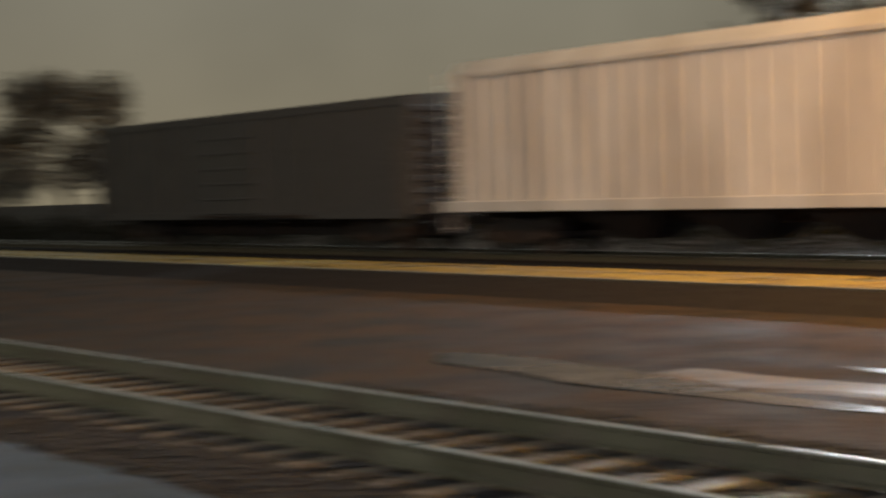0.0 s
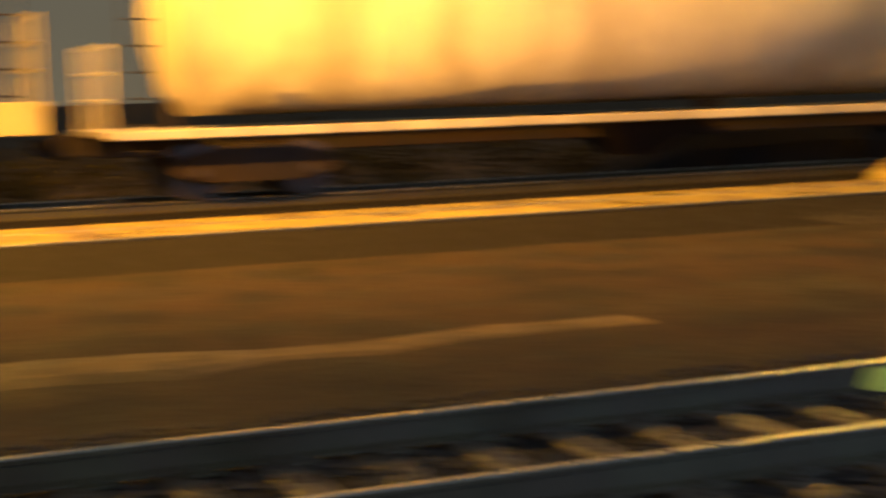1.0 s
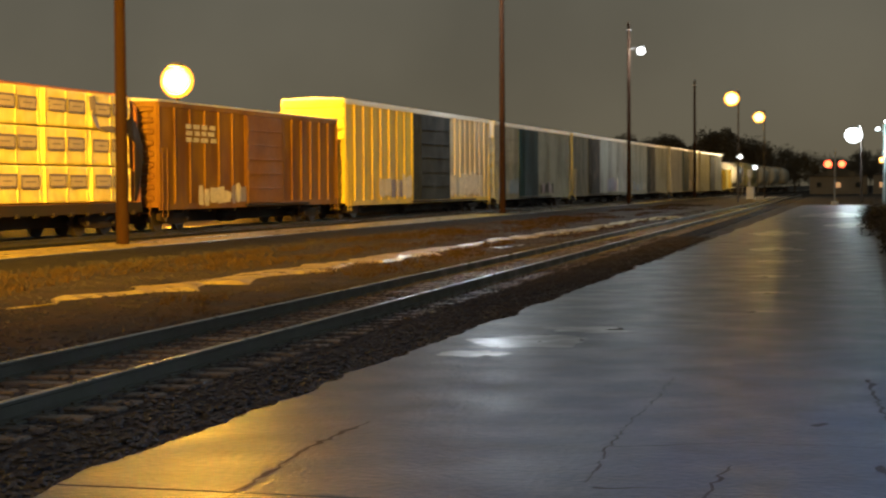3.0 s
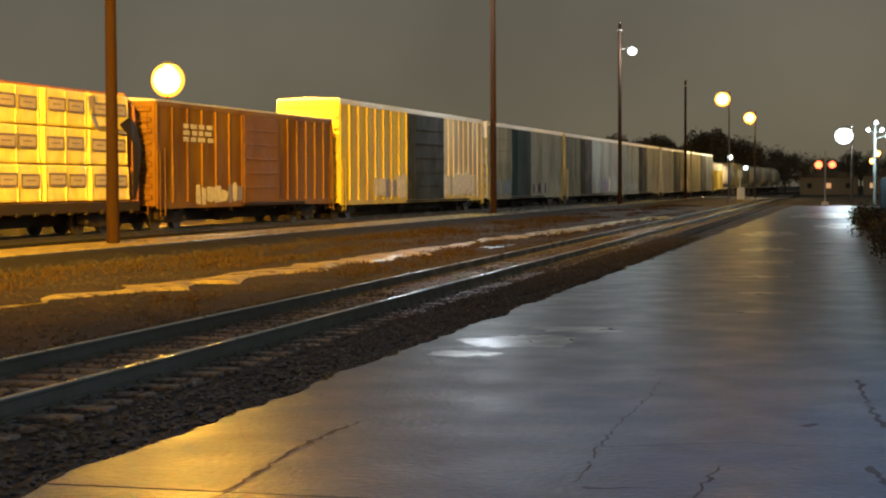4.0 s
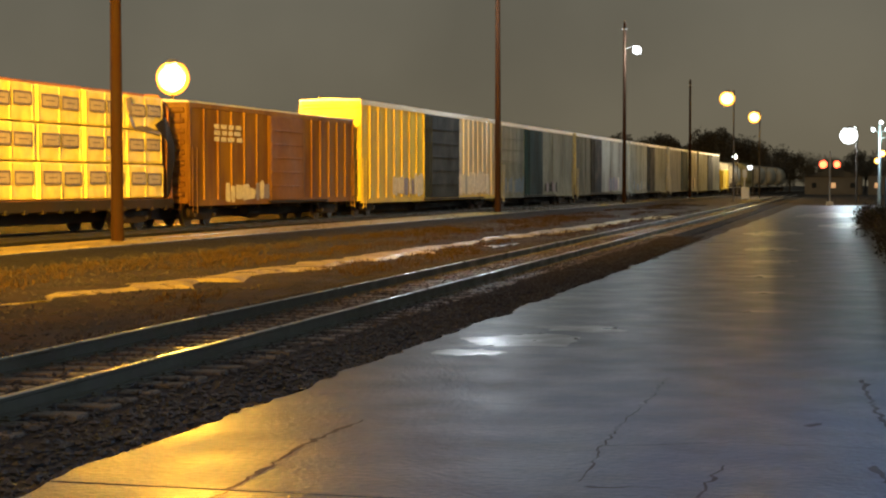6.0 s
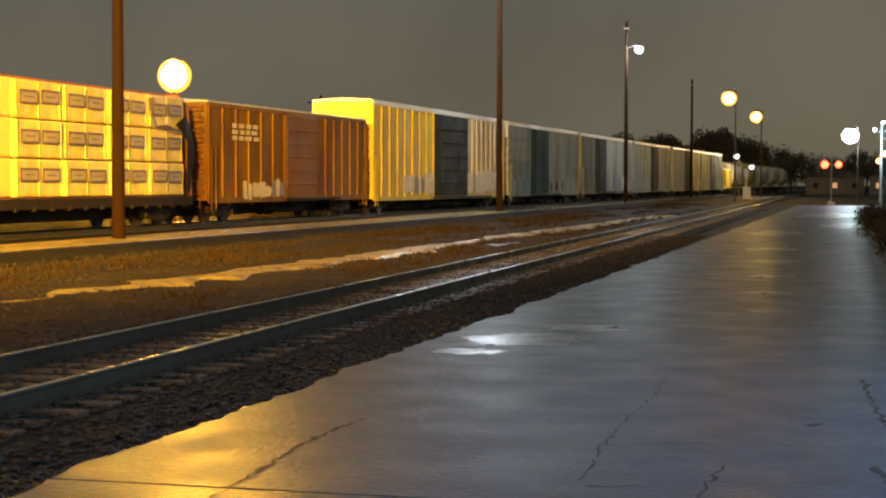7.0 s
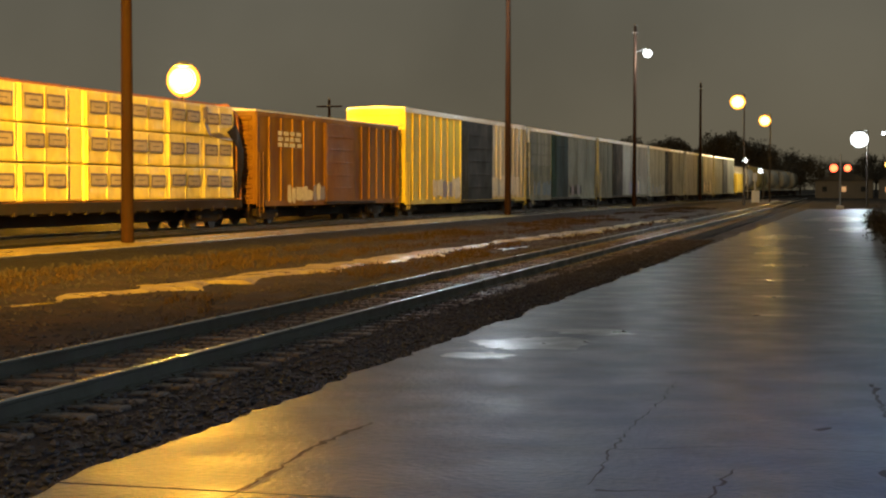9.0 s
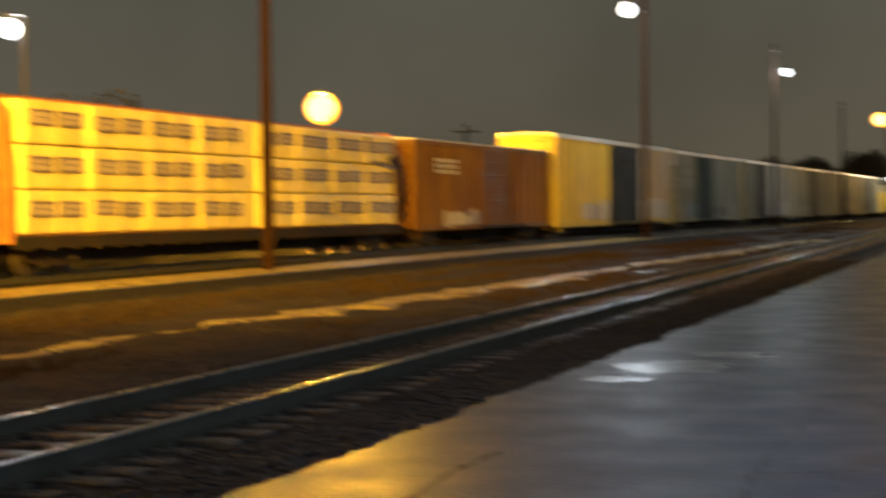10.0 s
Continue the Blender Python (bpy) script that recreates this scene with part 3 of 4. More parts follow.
ob.matrix_basis = pose(-21.4, 16.9, 0.22)
tagged(ob, "small heap of pale earth beside the train", "heap")


# ---------------------------------------------------------------- the train
def make_truck(car, y):
    tk = new("truck")
    tk.parent = car
    tk.location = (0, y, 0)
    tk["label"] = "dark cast-steel wheel truck"
    for side in (-1.02, 1.02):
        bm = B()
        extrude_profile(bm, [(-1.25, 0.40), (-0.95, 0.30), (-0.5, 0.26), (0.5, 0.26), (0.95, 0.30), (1.25, 0.40),
                             (1.25, 0.62), (0.55, 0.80), (-0.55, 0.80), (-1.25, 0.62)], side - 0.07, side + 0.07)
        for v in bm.verts:
            v.co = Vector((v.co.y, v.co.x, v.co.z))
        bmesh.ops.recalc_face_normals(bm, faces=bm.faces)
        part("side_frame", bm, M_BLACK, tk)
    bm = box(B(), -1.0, 1.0, -0.22, 0.22, 0.5, 0.82, 0.03)
    part("bolster", bm, M_BLACK, tk)
    for wy in (-0.87, 0.87):
        bm = B()
        tube(bm, (-1.15, 0, 0), (1.15, 0, 0), 0.075, n=8)
        for wx in (-0.7535, 0.7535):
            tube(bm, (wx - 0.06, 0, 0), (wx + 0.06, 0, 0), 0.42, n=20)
            s = 1 if wx > 0 else -1
            tube(bm, (wx - s * 0.085, 0, 0), (wx - s * 0.06, 0, 0), 0.455, n=20)
            for k in range(5):
                a = k * 1.2566
                tube(bm, (wx + s * 0.055, 0.24 * math.cos(a), 0.24 * math.sin(a)), (wx + s * 0.075, 0.24 * math.cos(a), 0.24 * math.sin(a)), 0.05, n=6)
        ws = part("wheelset", bm, M_WHEEL, tk, "steel wheels on an axle")
        ws.location = (0, wy, 0.42)
        WHEELS.append(ws)


WHEELS = []
CARS = []


def start_car(name, label, y0, y1, category="freight car"):
    """An empty at rail level in the middle of the car; its length along y."""
    car = thing(name, label, category, group="cars of the freight train")
    half = (y1 - y0) / 2
    CARS.append((car, (y0 + y1) / 2, half))
    for s in (-1, 1):
        make_truck(car, s * (half - 2.3))
        bm = B()
        box(bm, -0.12, 0.12, s * half - 0.05, s * half + s * 0.42 + 0.05, 0.72, 0.98, 0.03)
        box(bm, -0.20, 0.20, s * half + s * 0.30 - 0.10, s * half + s * 0.30 + 0.10, 0.66, 1.04, 0.04)
        part("coupler", bm, M_BLACK, car)
    return car, half


def ladder(car, x, y, z0, z1, width=0.4, along="y", mat=None):
    bm = B()
    d = width / 2
    for s in (-d, d):
        a, b = ((x, y + s, z0), (x, y + s, z1)) if along == "y" else ((x + s, y, z0), (x + s, y, z1))
        tube(bm, a, b, 0.018, n=6)
    n = int((z1 - z0) / 0.38)
    for k in range(n + 1):
        z = z0 + 0.1 + k * 0.38
        if z < z1:
            a, b = ((x, y - d, z), (x, y + d, z)) if along == "y" else ((x - d, y, z), (x + d, y, z))
            tube(bm, a, b, 0.014, n=6)
    part("ladder", bm, mat or M_BLACK, car)


def graffiti(car, x, y0, y1, z0, z1, seed, mats):
    """Sprayed letter-like blocks, each a thin slab of paint."""
    rnd = random.Random(seed)
    y = y0
    while y < y1:
        w = rnd.uniform(0.35, 0.8)
        lo, hi = z0 + rnd.uniform(0, 0.15), z1 - rnd.uniform(0, 0.35)
        bm = B()
        pts = []
        for k in range(14):
            q = k * math.pi / 7
            cx, cz = math.cos(q), math.sin(q)
            ex, ez = math.copysign(abs(cx) ** 0.45, cx), math.copysign(abs(cz) ** 0.45, cz)
            g = rnd.uniform(0.78, 1.0)
            pts.append((y + w / 2 + ex * g * w * 0.52, (lo + hi) / 2 + ez * g * (hi - lo) / 2))
        f = bm.faces.new([bm.verts.new((x, a, b)) for a, b in pts])
        r = bmesh.ops.extrude_face_region(bm, geom=[f])
        for v in r["geom"]:
            if isinstance(v, bmesh.types.BMVert):
                v.co.x += 0.006
        bmesh.ops.recalc_face_normals(bm, faces=bm.faces)
        part("graffiti", bm, rnd.choice(mats), car, "patch of sprayed graffiti")
        y += w * rnd.uniform(0.85, 1.15)


def boxcar(name, label, y0, y1, top, sill, mat, door_mat, end_mat, ribs=6, door=(-1.6, 1.6), plug=False, roof_mat=None, rib_w=0.11, mat2=None, lit_chord_mat=None, rib_d=0.075):
    car, h = start_car(name, label, y0, y1)
    w = 1.48
    bm = box(B(), -w, w, -h + 0.12, h - 0.12, sill, top - 0.12, 0.02)
    body = part("body", bm, mat, car)
    # roof with a shallow pitch and cross ribs
    bm = extrude_profile(B(), [(-w - 0.04, top - 0.12), (w + 0.04, top - 0.12), (w + 0.04, top - 0.06), (0, top + 0.02), (-w - 0.04, top - 0.06)], -h + 0.06, h - 0.06)
    roof = part("roof", bm, roof_mat or M_ROOF, car, "galvanised ribbed roof")
    n = int(2 * h / 1.25)
    for k in range(1, n):
        yy = -h + 2 * h * k / n
        bm = extrude_profile(B(), [(-w - 0.05, top - 0.062), (w + 0.05, top - 0.062), (0, top + 0.075)], yy - 0.04, yy + 0.04)
        part("roof_rib", bm, roof_mat or M_ROOF, roof)
    for sx in (1, -1):
        x = sx * w
        # side sill and top chord
        bm = box(B(), min(x, x + sx * 0.05), max(x, x + sx * 0.05), -h + 0.12, h - 0.12, sill - 0.10, sill + 0.12, 0.01)
        part("side_sill", bm, mat, car)
        # on the high-cubes a pale chord stands for the lamplit roof edge
        bm = box(B(), min(x, x + sx * 0.05), max(x, x + sx * 0.05), -h + 0.12, h - 0.12, top - 0.30, top - 0.13, 0.01)
        part("top_chord", bm, lit_chord_mat or mat, car)
        spans = ((-h + 0.15, door[0] - 0.1), (door[1] + 0.1, h - 0.15))
        # mat2 puts the pole lamp's light beyond the door into a paler colour
        if mat2:
            part("side_panel", box(B(), min(x, x + sx * 0.012), max(x, x + sx * 0.012), door[1], h - 0.14, sill + 0.12, top - 0.3), mat2, car, "pale side panel standing for lamplight")
        for a, b in spans:
            for k in range(ribs + 1):
                yy = a + (b - a) * k / ribs
                bm = box(B(), min(x, x + sx * rib_d), max(x, x + sx * rib_d), yy - rib_w / 2, yy + rib_w / 2, sill + 0.10, top - 0.28, 0.018)
                part("side_rib", bm, mat2 if mat2 and a > 0 else mat, car)
        d0, d1 = door
        bm = box(B(), min(x, x + sx * 0.09), max(x, x + sx * 0.09), d0, d1, sill + 0.06, top - 0.32, 0.015)
        dr = part("door", bm, door_mat, car, "sliding steel door")
        for k in range(1, 6):
            zz = sill + 0.06 + (top - sill - 0.38) * k / 6
            bm = box(B(), min(x + sx * 0.088, x + sx * 0.125), max(x + sx * 0.088, x + sx * 0.125), d0 + 0.05, d1 - 0.05, zz - 0.03, zz + 0.03, 0.008)
            part("door_rib", bm, door_mat, dr)
        if plug:
            for yy in (d0 + 0.5, d0 + 1.1):
                part("lock_bar", tube(B(), (x + sx * 0.12, yy, sill + 0.1), (x + sx * 0.12, yy, top - 0.4), 0.025, n=6), door_mat, dr)
        bm = box(B(), min(x, x + sx * 0.14), max(x, x + sx * 0.14), d0 - 0.2, d1 + (d1 - d0) * 0.8, sill - 0.06, sill + 0.03, 0.01)
        part("door_track", bm, M_BLACK, car)
    for s in (-1, 1):
        end = part("end_wall", box(B(), -w, w, min(s * (h - 0.12), s * (h - 0.07)), max(s * (h - 0.12), s * (h - 0.07)), sill, top - 0.12, 0.01), end_mat, car)
        for k in range(9):
            zz = sill + 0.3 + (top - sill - 0.7) * k / 8
            bm = B()
            extrude_profile(bm, [(0.0, -0.11), (0.10, -0.05), (0.10, 0.05), (0.0, 0.11)], -w + 0.12, w - 0.12)
            for v in bm.verts:
                v.co = Vector((v.co.y, s * (h - 0.08 + v.co.x), zz + v.co.z))
            bmesh.ops.recalc_face_normals(bm, faces=bm.faces)
            part("corrugation", bm, end_mat, end)
        ladder(car, 1.05, s * (h + 0.06), sill - 0.3, top - 0.5, along="x", mat=end_mat)
        ladder(car, w + 0.11, s * (h - 0.42), sill - 0.35, min(top - 0.5, sill + 2.0), mat=end_mat)
    bm = B()
    box(bm, -0.35, 0.35, -h + 0.2, h - 0.2, max(0.25, sill - 0.58), sill, 0.02)
    for k in range(-3, 4):
        box(bm, -w + 0.05, w - 0.05, k * h / 4 - 0.08, k * h / 4 + 0.08, sill - 0.22, sill, 0.01)
    part("underframe", bm, M_BLACK, car)
    bm = B()
    tube(bm, (0.5, -1.6, sill - 0.42), (0.5, -0.4, sill - 0.42), 0.22, n=12)
    part("brake_reservoir", bm, M_BLACK, car)
    return car, h, w


def lettering_bars(car, x, y, z, cols, rows, w, hgt, mat):
    rnd = random.Random(3)
    for r in range(rows):
        yy = y
        for c in range(cols):
            ww = w * rnd.uniform(0.7, 1.1)
            bm = box(B(), x, x + 0.005, yy, yy + ww * 0.72, z - r * hgt * 1.45 - hgt, z - r * hgt * 1.45)
            part("lettering_bar", bm, mat, car)
            yy += ww


def lumber_car(y0, y1):
    car, h = start_car("centerbeam_car", "centerbeam flat car loaded with white-wrapped lumber bundles", y0, y1)
    bm = B()
    box(bm, -1.42, 1.42, -h, h, 0.86, 1.06, 0.02)
    part("deck", bm, M_BEAM, car)
    part("centre_sill", box(B(), -0.4, 0.4, -h + 0.3, h - 0.3, 0.30, 0.86, 0.02), M_BLACK, car)
    for k in range(-6, 7):
        part("cross_bearer", box(B(), -1.38, 1.38, k * h / 7 - 0.06, k * h / 7 + 0.06, 0.68, 0.856), M_BLACK, car)
    for sx in (-1.43, 1.43):
        bm = box(B(), sx - 0.03, sx + 0.03, -h, h, 0.72, 1.05, 0.01)
        side = part("side_sill", bm, M_BLACK, car)
        for k in range(24):
            yy = -h + 0.6 + k * (2 * h - 1.2) / 23
            part("winch", box(B(), sx - 0.06, sx + 0.06, yy - 0.11, yy + 0.11, 0.66, 0.80, 0.02), M_BLACK, side)
    part("top_beam", box(B(), -0.42, 0.42, -h, h, 4.52, 4.68, 0.02), M_BEAM, car, "orange-brown top chord of the centre beam")
    for k in range(9):
        yy = -h + 0.5 + k * (2 * h - 1.0) / 8
        part("centre_post", box(B(), -0.12, 0.12, yy - 0.09, yy + 0.09, 1.05, 4.55, 0.01), M_BEAM, car)
    for s in (-1, 1):
        bh = part("bulkhead", extrude_profile(B(), [(-1.42, 1.05), (1.42, 1.05), (1.42, 2.2), (1.30, 4.2), (0.9, 4.66), (-0.9, 4.66), (-1.30, 4.2), (-1.42, 2.2)],
                                              min(s * h, s * (h - 0.10)), max(s * h, s * (h - 0.10))), M_BEAM, car, "orange-brown steel end bulkhead")
        for xx in (-1.0, -0.35, 0.35, 1.0):
            part("stiffener", box(B(), xx - 0.06, xx + 0.06, min(s * h, s * (h + 0.10)), max(s * h, s * (h + 0.10)), 1.05, 4.2, 0.015), M_BEAM, bh)
    # bundles: three tiers on both sides of the beam
    rnd = random.Random(8)
    L0, L1 = -h + 0.42, h - 0.72
    slots = []
    for k in range(4):
        slots.append((L0 + (-0.45 - L0) * k / 4, L0 + (-0.45 - L0) * (k + 1) / 4))
        slots.append((0.45 + (L1 - 0.45) * k / 4, 0.45 + (L1 - 0.45) * (k + 1) / 4))
    for tier in range(3):
        z0 = 1.09 + tier * 1.145
        part("short_pack", box(B(), 0.16, 1.36, -0.43, 0.43, z0, z0 + 1.12, 0.05), M_WRAP_YELLOW, car, "short pack in yellow wrapping")
    for sx in (-1, 1):
        for tier in range(3):
            z0 = 1.07 + tier * 1.145
            for a, b in slots:
                bm = B()
                xo = 1.40 + rnd.uniform(-0.03, 0.02)
                x0, x1 = sorted((sx * 0.16, sx * xo))
                box(bm, x0, x1, a + 0.006, b - 0.006, z0 + 0.02, z0 + 1.125, 0.03)
                bmesh.ops.subdivide_edges(bm, edges=[e for e in bm.edges if e.calc_length() > 0.5], cuts=13, use_grid_fill=True)
                for v in bm.verts:
                    if abs(v.co.x) > 0.3:
                        q = 0.035 * noise.noise((v.co.y * 1.7, v.co.z * 2.3, tier + a)) + 0.03 * abs(noise.noise((v.co.y * 3.5 + v.co.z * 3, v.co.z * 1.5, tier + 3 + a)))
                        v.co.x += sx * q
                    v.co.z += 0.012 * noise.noise((v.co.y * 2.0, 3, tier))
                bun = part("wrapped_pack", bm, M_WRAP, car, smooth=True)
                if sx > 0:
                    # two printed labels per bundle, dark frame with a pale field
                    for q in range(2):
                        c = a + (b - a) * (0.29 + 0.43 * q) + rnd.uniform(-0.04, 0.04)
                        lw, zc = 0.54 * min(1.0, (b - a) / 2.6), z0 + 0.66 + rnd.uniform(-0.03, 0.03)
                        xx = xo + 0.062
                        lab = part("printed_label", box(B(), xx, xx + 0.006, c - lw, c + lw, zc - 0.20, zc + 0.20), M_PRINT, bun, "dark violet printed label")
                        part("label_field", box(B(), xx + 0.004, xx + 0.010, c - lw * 0.86, c + lw * 0.86, zc - 0.15, zc + 0.13), M_PRINT_PALE, bun)
                        part("label_bar", box(B(), xx + 0.008, xx + 0.013, c - lw * 0.5, c + lw * 0.5, zc - 0.02, zc + 0.015), M_PRINT, bun)
                    for q in (0.06, 0.50, 0.94):
                        c = a + (b - a) * q
                        part("strap", box(B(), xo + 0.030, xo + 0.050, c - 0.02, c + 0.02, z0 + 0.04, z0 + 1.09), M_WRAP_YELLOW, bun)
    # loose torn wrap at the end of the load
    for pts, mat in ((((9.2, 4.35), (9.5, 4.40), (9.75, 3.75), (9.95, 3.30), (9.55, 3.45), (9.35, 3.9)), M_PAINT_B),
                     (((11.4, 3.55), (12.1, 3.85), (12.7, 3.5), (12.95, 2.9), (12.85, 2.3), (12.55, 1.1), (12.3, 1.1), (12.25, 3.0)), M_TORN),
                     (((9.6, 3.42), (10.6, 3.50), (11.6, 3.36), (12.1, 3.40), (11.7, 3.24), (10.6, 3.30)), M_PAINT_B)):
        bm = B()
        f = bm.faces.new([bm.verts.new((1.47 + 0.05 * math.sin(i * 2.1), a * h / 12.9, b)) for i, (a, b) in enumerate(pts)])
        r = bmesh.ops.extrude_face_region(bm, geom=[f])
        for v in r["geom"]:
            if isinstance(v, bmesh.types.BMVert):
                v.co.x += 0.015
        bmesh.ops.triangulate(bm, faces=bm.faces)
        bmesh.ops.recalc_face_normals(bm, faces=bm.faces)
        part("torn_wrap", bm, mat, car, "torn flap of wrapping")
    return car


def round_side_car(name, label, y0, y1, top, mat, sill_mat, sill_z, sill_h, bays, walkway, body0):
    """A covered hopper or tank with a rounded cross-section, standing on a long sill."""
    car, h = start_car(name, label, y0, y1)
    cz, r = (top + body0) / 2, (top - body0) / 2
    prof = []
    for k in range(44):
        a = 2 * math.pi * k / 44
        ca, sa = math.cos(a), math.sin(a)
        prof.append((1.50 * math.copysign(abs(ca) ** 0.8, ca), cz + r * math.copysign(abs(sa) ** 0.85, sa)))
    bm = extrude_profile(B(), prof, -h + 1.5, h - 1.5)
    part("shell", bm, mat, car, smooth=True)
    for k in range(1, 5):
        yy = -h + 1.5 + (2 * h - 3.0) * k / 5
        bm = extrude_profile(B(), [(x * 1.006, cz + (z - cz) * 1.006) for x, z in prof], yy - 0.03, yy + 0.03)
        part("weld_band", bm, mat, car)
    for s in (-1, 1):
        bm = B()
        bmesh.ops.create_uvsphere(bm, u_segments=20, v_segments=10, radius=1.0)
        for v in bm.verts:
            v.co = Vector((v.co.x * 1.47, s * (h - 1.5) + v.co.y * 0.55, cz + v.co.z * r * 0.98))
        part("end_cap", bm, mat, car, smooth=True)
        bm = B()
        for xx in (-1.35, -0.45, 0.45, 1.35):
            tube(bm, (xx, s * (h - 0.1), sill_z), (xx, s * (h - 0.1), sill_z + 1.25), 0.025, n=6)
        for zz in (0.45, 0.85, 1.25):
            tube(bm, (-1.35, s * (h - 0.1), sill_z + zz), (1.35, s * (h - 0.1), sill_z + zz), 0.022, n=6)
        part("end_railing", bm, sill_mat, car, "thin pipe end railing")
        bm = box(B(), -1.4, 1.4, min(s * h, s * (h - 1.6)), max(s * h, s * (h - 1.6)), sill_z - 0.1, sill_z, 0.01)
        part("end_platform", bm, sill_mat, car)
        ladder(car, 1.42, s * (h - 0.55), sill_z - 0.4, top - 0.2, mat=M_BLACK)
        bm = B()
        extrude_profile(bm, [(-0.15, sill_z - 0.05), (0.15, sill_z - 0.05), (0.10, cz), (-0.10, cz)], min(s * (h - 1.3), s * (h - 1.2)), max(s * (h - 1.3), s * (h - 1.2)))
        part("end_brace", bm, M_BLACK, car)
    for sx in (-1, 1):
        x0, x1 = sorted((sx * 1.38, sx * 1.50))
        part("side_sill", box(B(), x0, x1, -h + 0.05, h - 0.05, sill_z - sill_h, sill_z, 0.015), sill_mat, car)
    bm = B()
    box(bm, -0.3, 0.3, -h + 0.1, h - 0.1, sill_z - 0.42, sill_z - 0.1, 0.02)
    part("centre_sill", bm, M_BLACK, car)
    for k in range(bays):
        yy = -h + 3.6 + (2 * h - 7.2) * (k + 0.5) / bays
        bm = B()
        v = [bm.verts.new((x, yy + y, z)) for x, y, z in ((-1.3, -1.1, sill_z), (1.3, -1.1, sill_z), (1.3, 1.1, sill_z), (-1.3, 1.1, sill_z),
                                                            (-0.5, -0.3, 0.35), (0.5, -0.3, 0.35), (0.5, 0.3, 0.35), (-0.5, 0.3, 0.35))]
        for f in ((0, 1, 2, 3), (7, 6, 5, 4), (0, 4, 5, 1), (1, 5, 6, 2), (2, 6, 7, 3), (3, 7, 4, 0)):
            bm.faces.new([v[i] for i in f])
        bmesh.ops.recalc_face_normals(bm, faces=bm.faces)
        part("discharge_bay", bm, M_BLACK, car)
    if walkway:
        bm = B()
        for sx in (-0.5, 0.5):
            box(bm, sx - 0.22, sx + 0.22, -h + 1.2, h - 1.2, top + 0.06, top + 0.10)
        part("roof_walkway", bm, M_STEEL, car)
    for k in range(4):
        yy = -h + 3 + (2 * h - 6) * k / 3
        part("hatch", tube(B(), (0, yy, top - 0.03), (0, yy, top + 0.14), 0.38, 0.33, 14), mat, car)
    return car


def ribbed_hopper(y0, y1, top):
    car, h = start_car("covered_hopper", "pale ribbed covered hopper car with end ladders", y0, y1)
    sill = 1.15
    bm = B()
    box(bm, -1.46, 1.46, -h + 0.7, h - 1.6, sill, top - 0.35, 0.03)
    part("body", bm, M_HOPPER, car)
    part("roof", extrude_profile(B(), [(-1.5, top - 0.35), (1.5, top - 0.35), (1.2, top - 0.05), (0, top + 0.03), (-1.2, top - 0.05)], -h + 0.6, h - 1.5), M_HOPPER, car)
    for sx in (-1, 1):
        n = 26
        for k in range(n + 1):
            yy = -h + 0.8 + (2 * h - 2.5) * k / n
            x0, x1 = sorted((sx * 1.45, sx * 1.56))
            part("side_rib", box(B(), x0, x1, yy - 0.045, yy + 0.045, sill, top - 0.35, 0.02), M_HOPPER, car)
        x0, x1 = sorted((sx * 1.42, sx * 1.58))
        part("side_sill", box(B(), x0, x1, -h + 0.05, h - 0.05, sill - 0.16, sill + 0.10, 0.02), M_HOPPER, car)
        part("top_rail", box(B(), x0, x1, -h + 1.5, h - 1.5, top - 0.48, top - 0.36, 0.02), M_HOPPER, car)
    for s in (-1, 1):
        bm = B()
        e = h if s > 0 else h + 0.9
        v = [(-1.46, e - 1.6, top - 0.4), (1.46, e - 1.6, top - 0.4), (1.46, e - 1.6, sill), (-1.46, e - 1.6, sill), (-1.3, h - 0.5, top - 1.0), (1.3, h - 0.5, top - 1.0)]
        v = [bm.verts.new((a, s * b, c)) for a, b, c in v]
        for f in ((0, 1, 5, 4), (4, 5, 2, 3), (0, 4, 3), (1, 2, 5)):
            bm.faces.new([v[i] for i in f])
        bmesh.ops.recalc_face_normals(bm, faces=bm.faces)
        part("slope_sheet", bm, M_DARKCAR, car)
        ladder(car, 1.46, s * (h - 0.35), 0.5, top - 0.3, mat=M_HOPPER)
        ladder(car, 1.46, s * (h - 1.1), 0.9, top - 0.3, mat=M_HOPPER)
        bm = box(B(), -1.4, 1.4, min(s * h, s * (h - 1.5)), max(s * h, s * (h - 1.5)), sill - 0.1, sill, 0.01)
        part("end_platform", bm, M_BLACK, car)
    for k in range(3):
        yy = -h + 4.2 + (2 * h - 8.4) * (k + 0.5) / 3
        bm = B()
        v = [bm.verts.new((x, yy + y, z)) for x, y, z in ((-1.4, -1.6, sill), (1.4, -1.6, sill), (1.4, 1.6, sill), (-1.4, 1.6, sill),
                                                            (-0.5, -0.3, 0.35), (0.5, -0.3, 0.35), (0.5, 0.3, 0.35), (-0.5, 0.3, 0.35))]
        for f in ((0, 1, 2, 3), (7, 6, 5, 4), (0, 4, 5, 1), (1, 5, 6, 2), (2, 6, 7, 3), (3, 7, 4, 0)):
            bm.faces.new([v[i] for i in f])
        bmesh.ops.recalc_face_normals(bm, faces=bm.faces)
        part("discharge_bay", bm, M_BLACK, car)
    bm = box(B(), -0.3, 0.3, -h + 0.1, h - 0.1, sill - 0.45, sill - 0.1, 0.02)
    part("centre_sill", bm, M_BLACK, car)
    return car


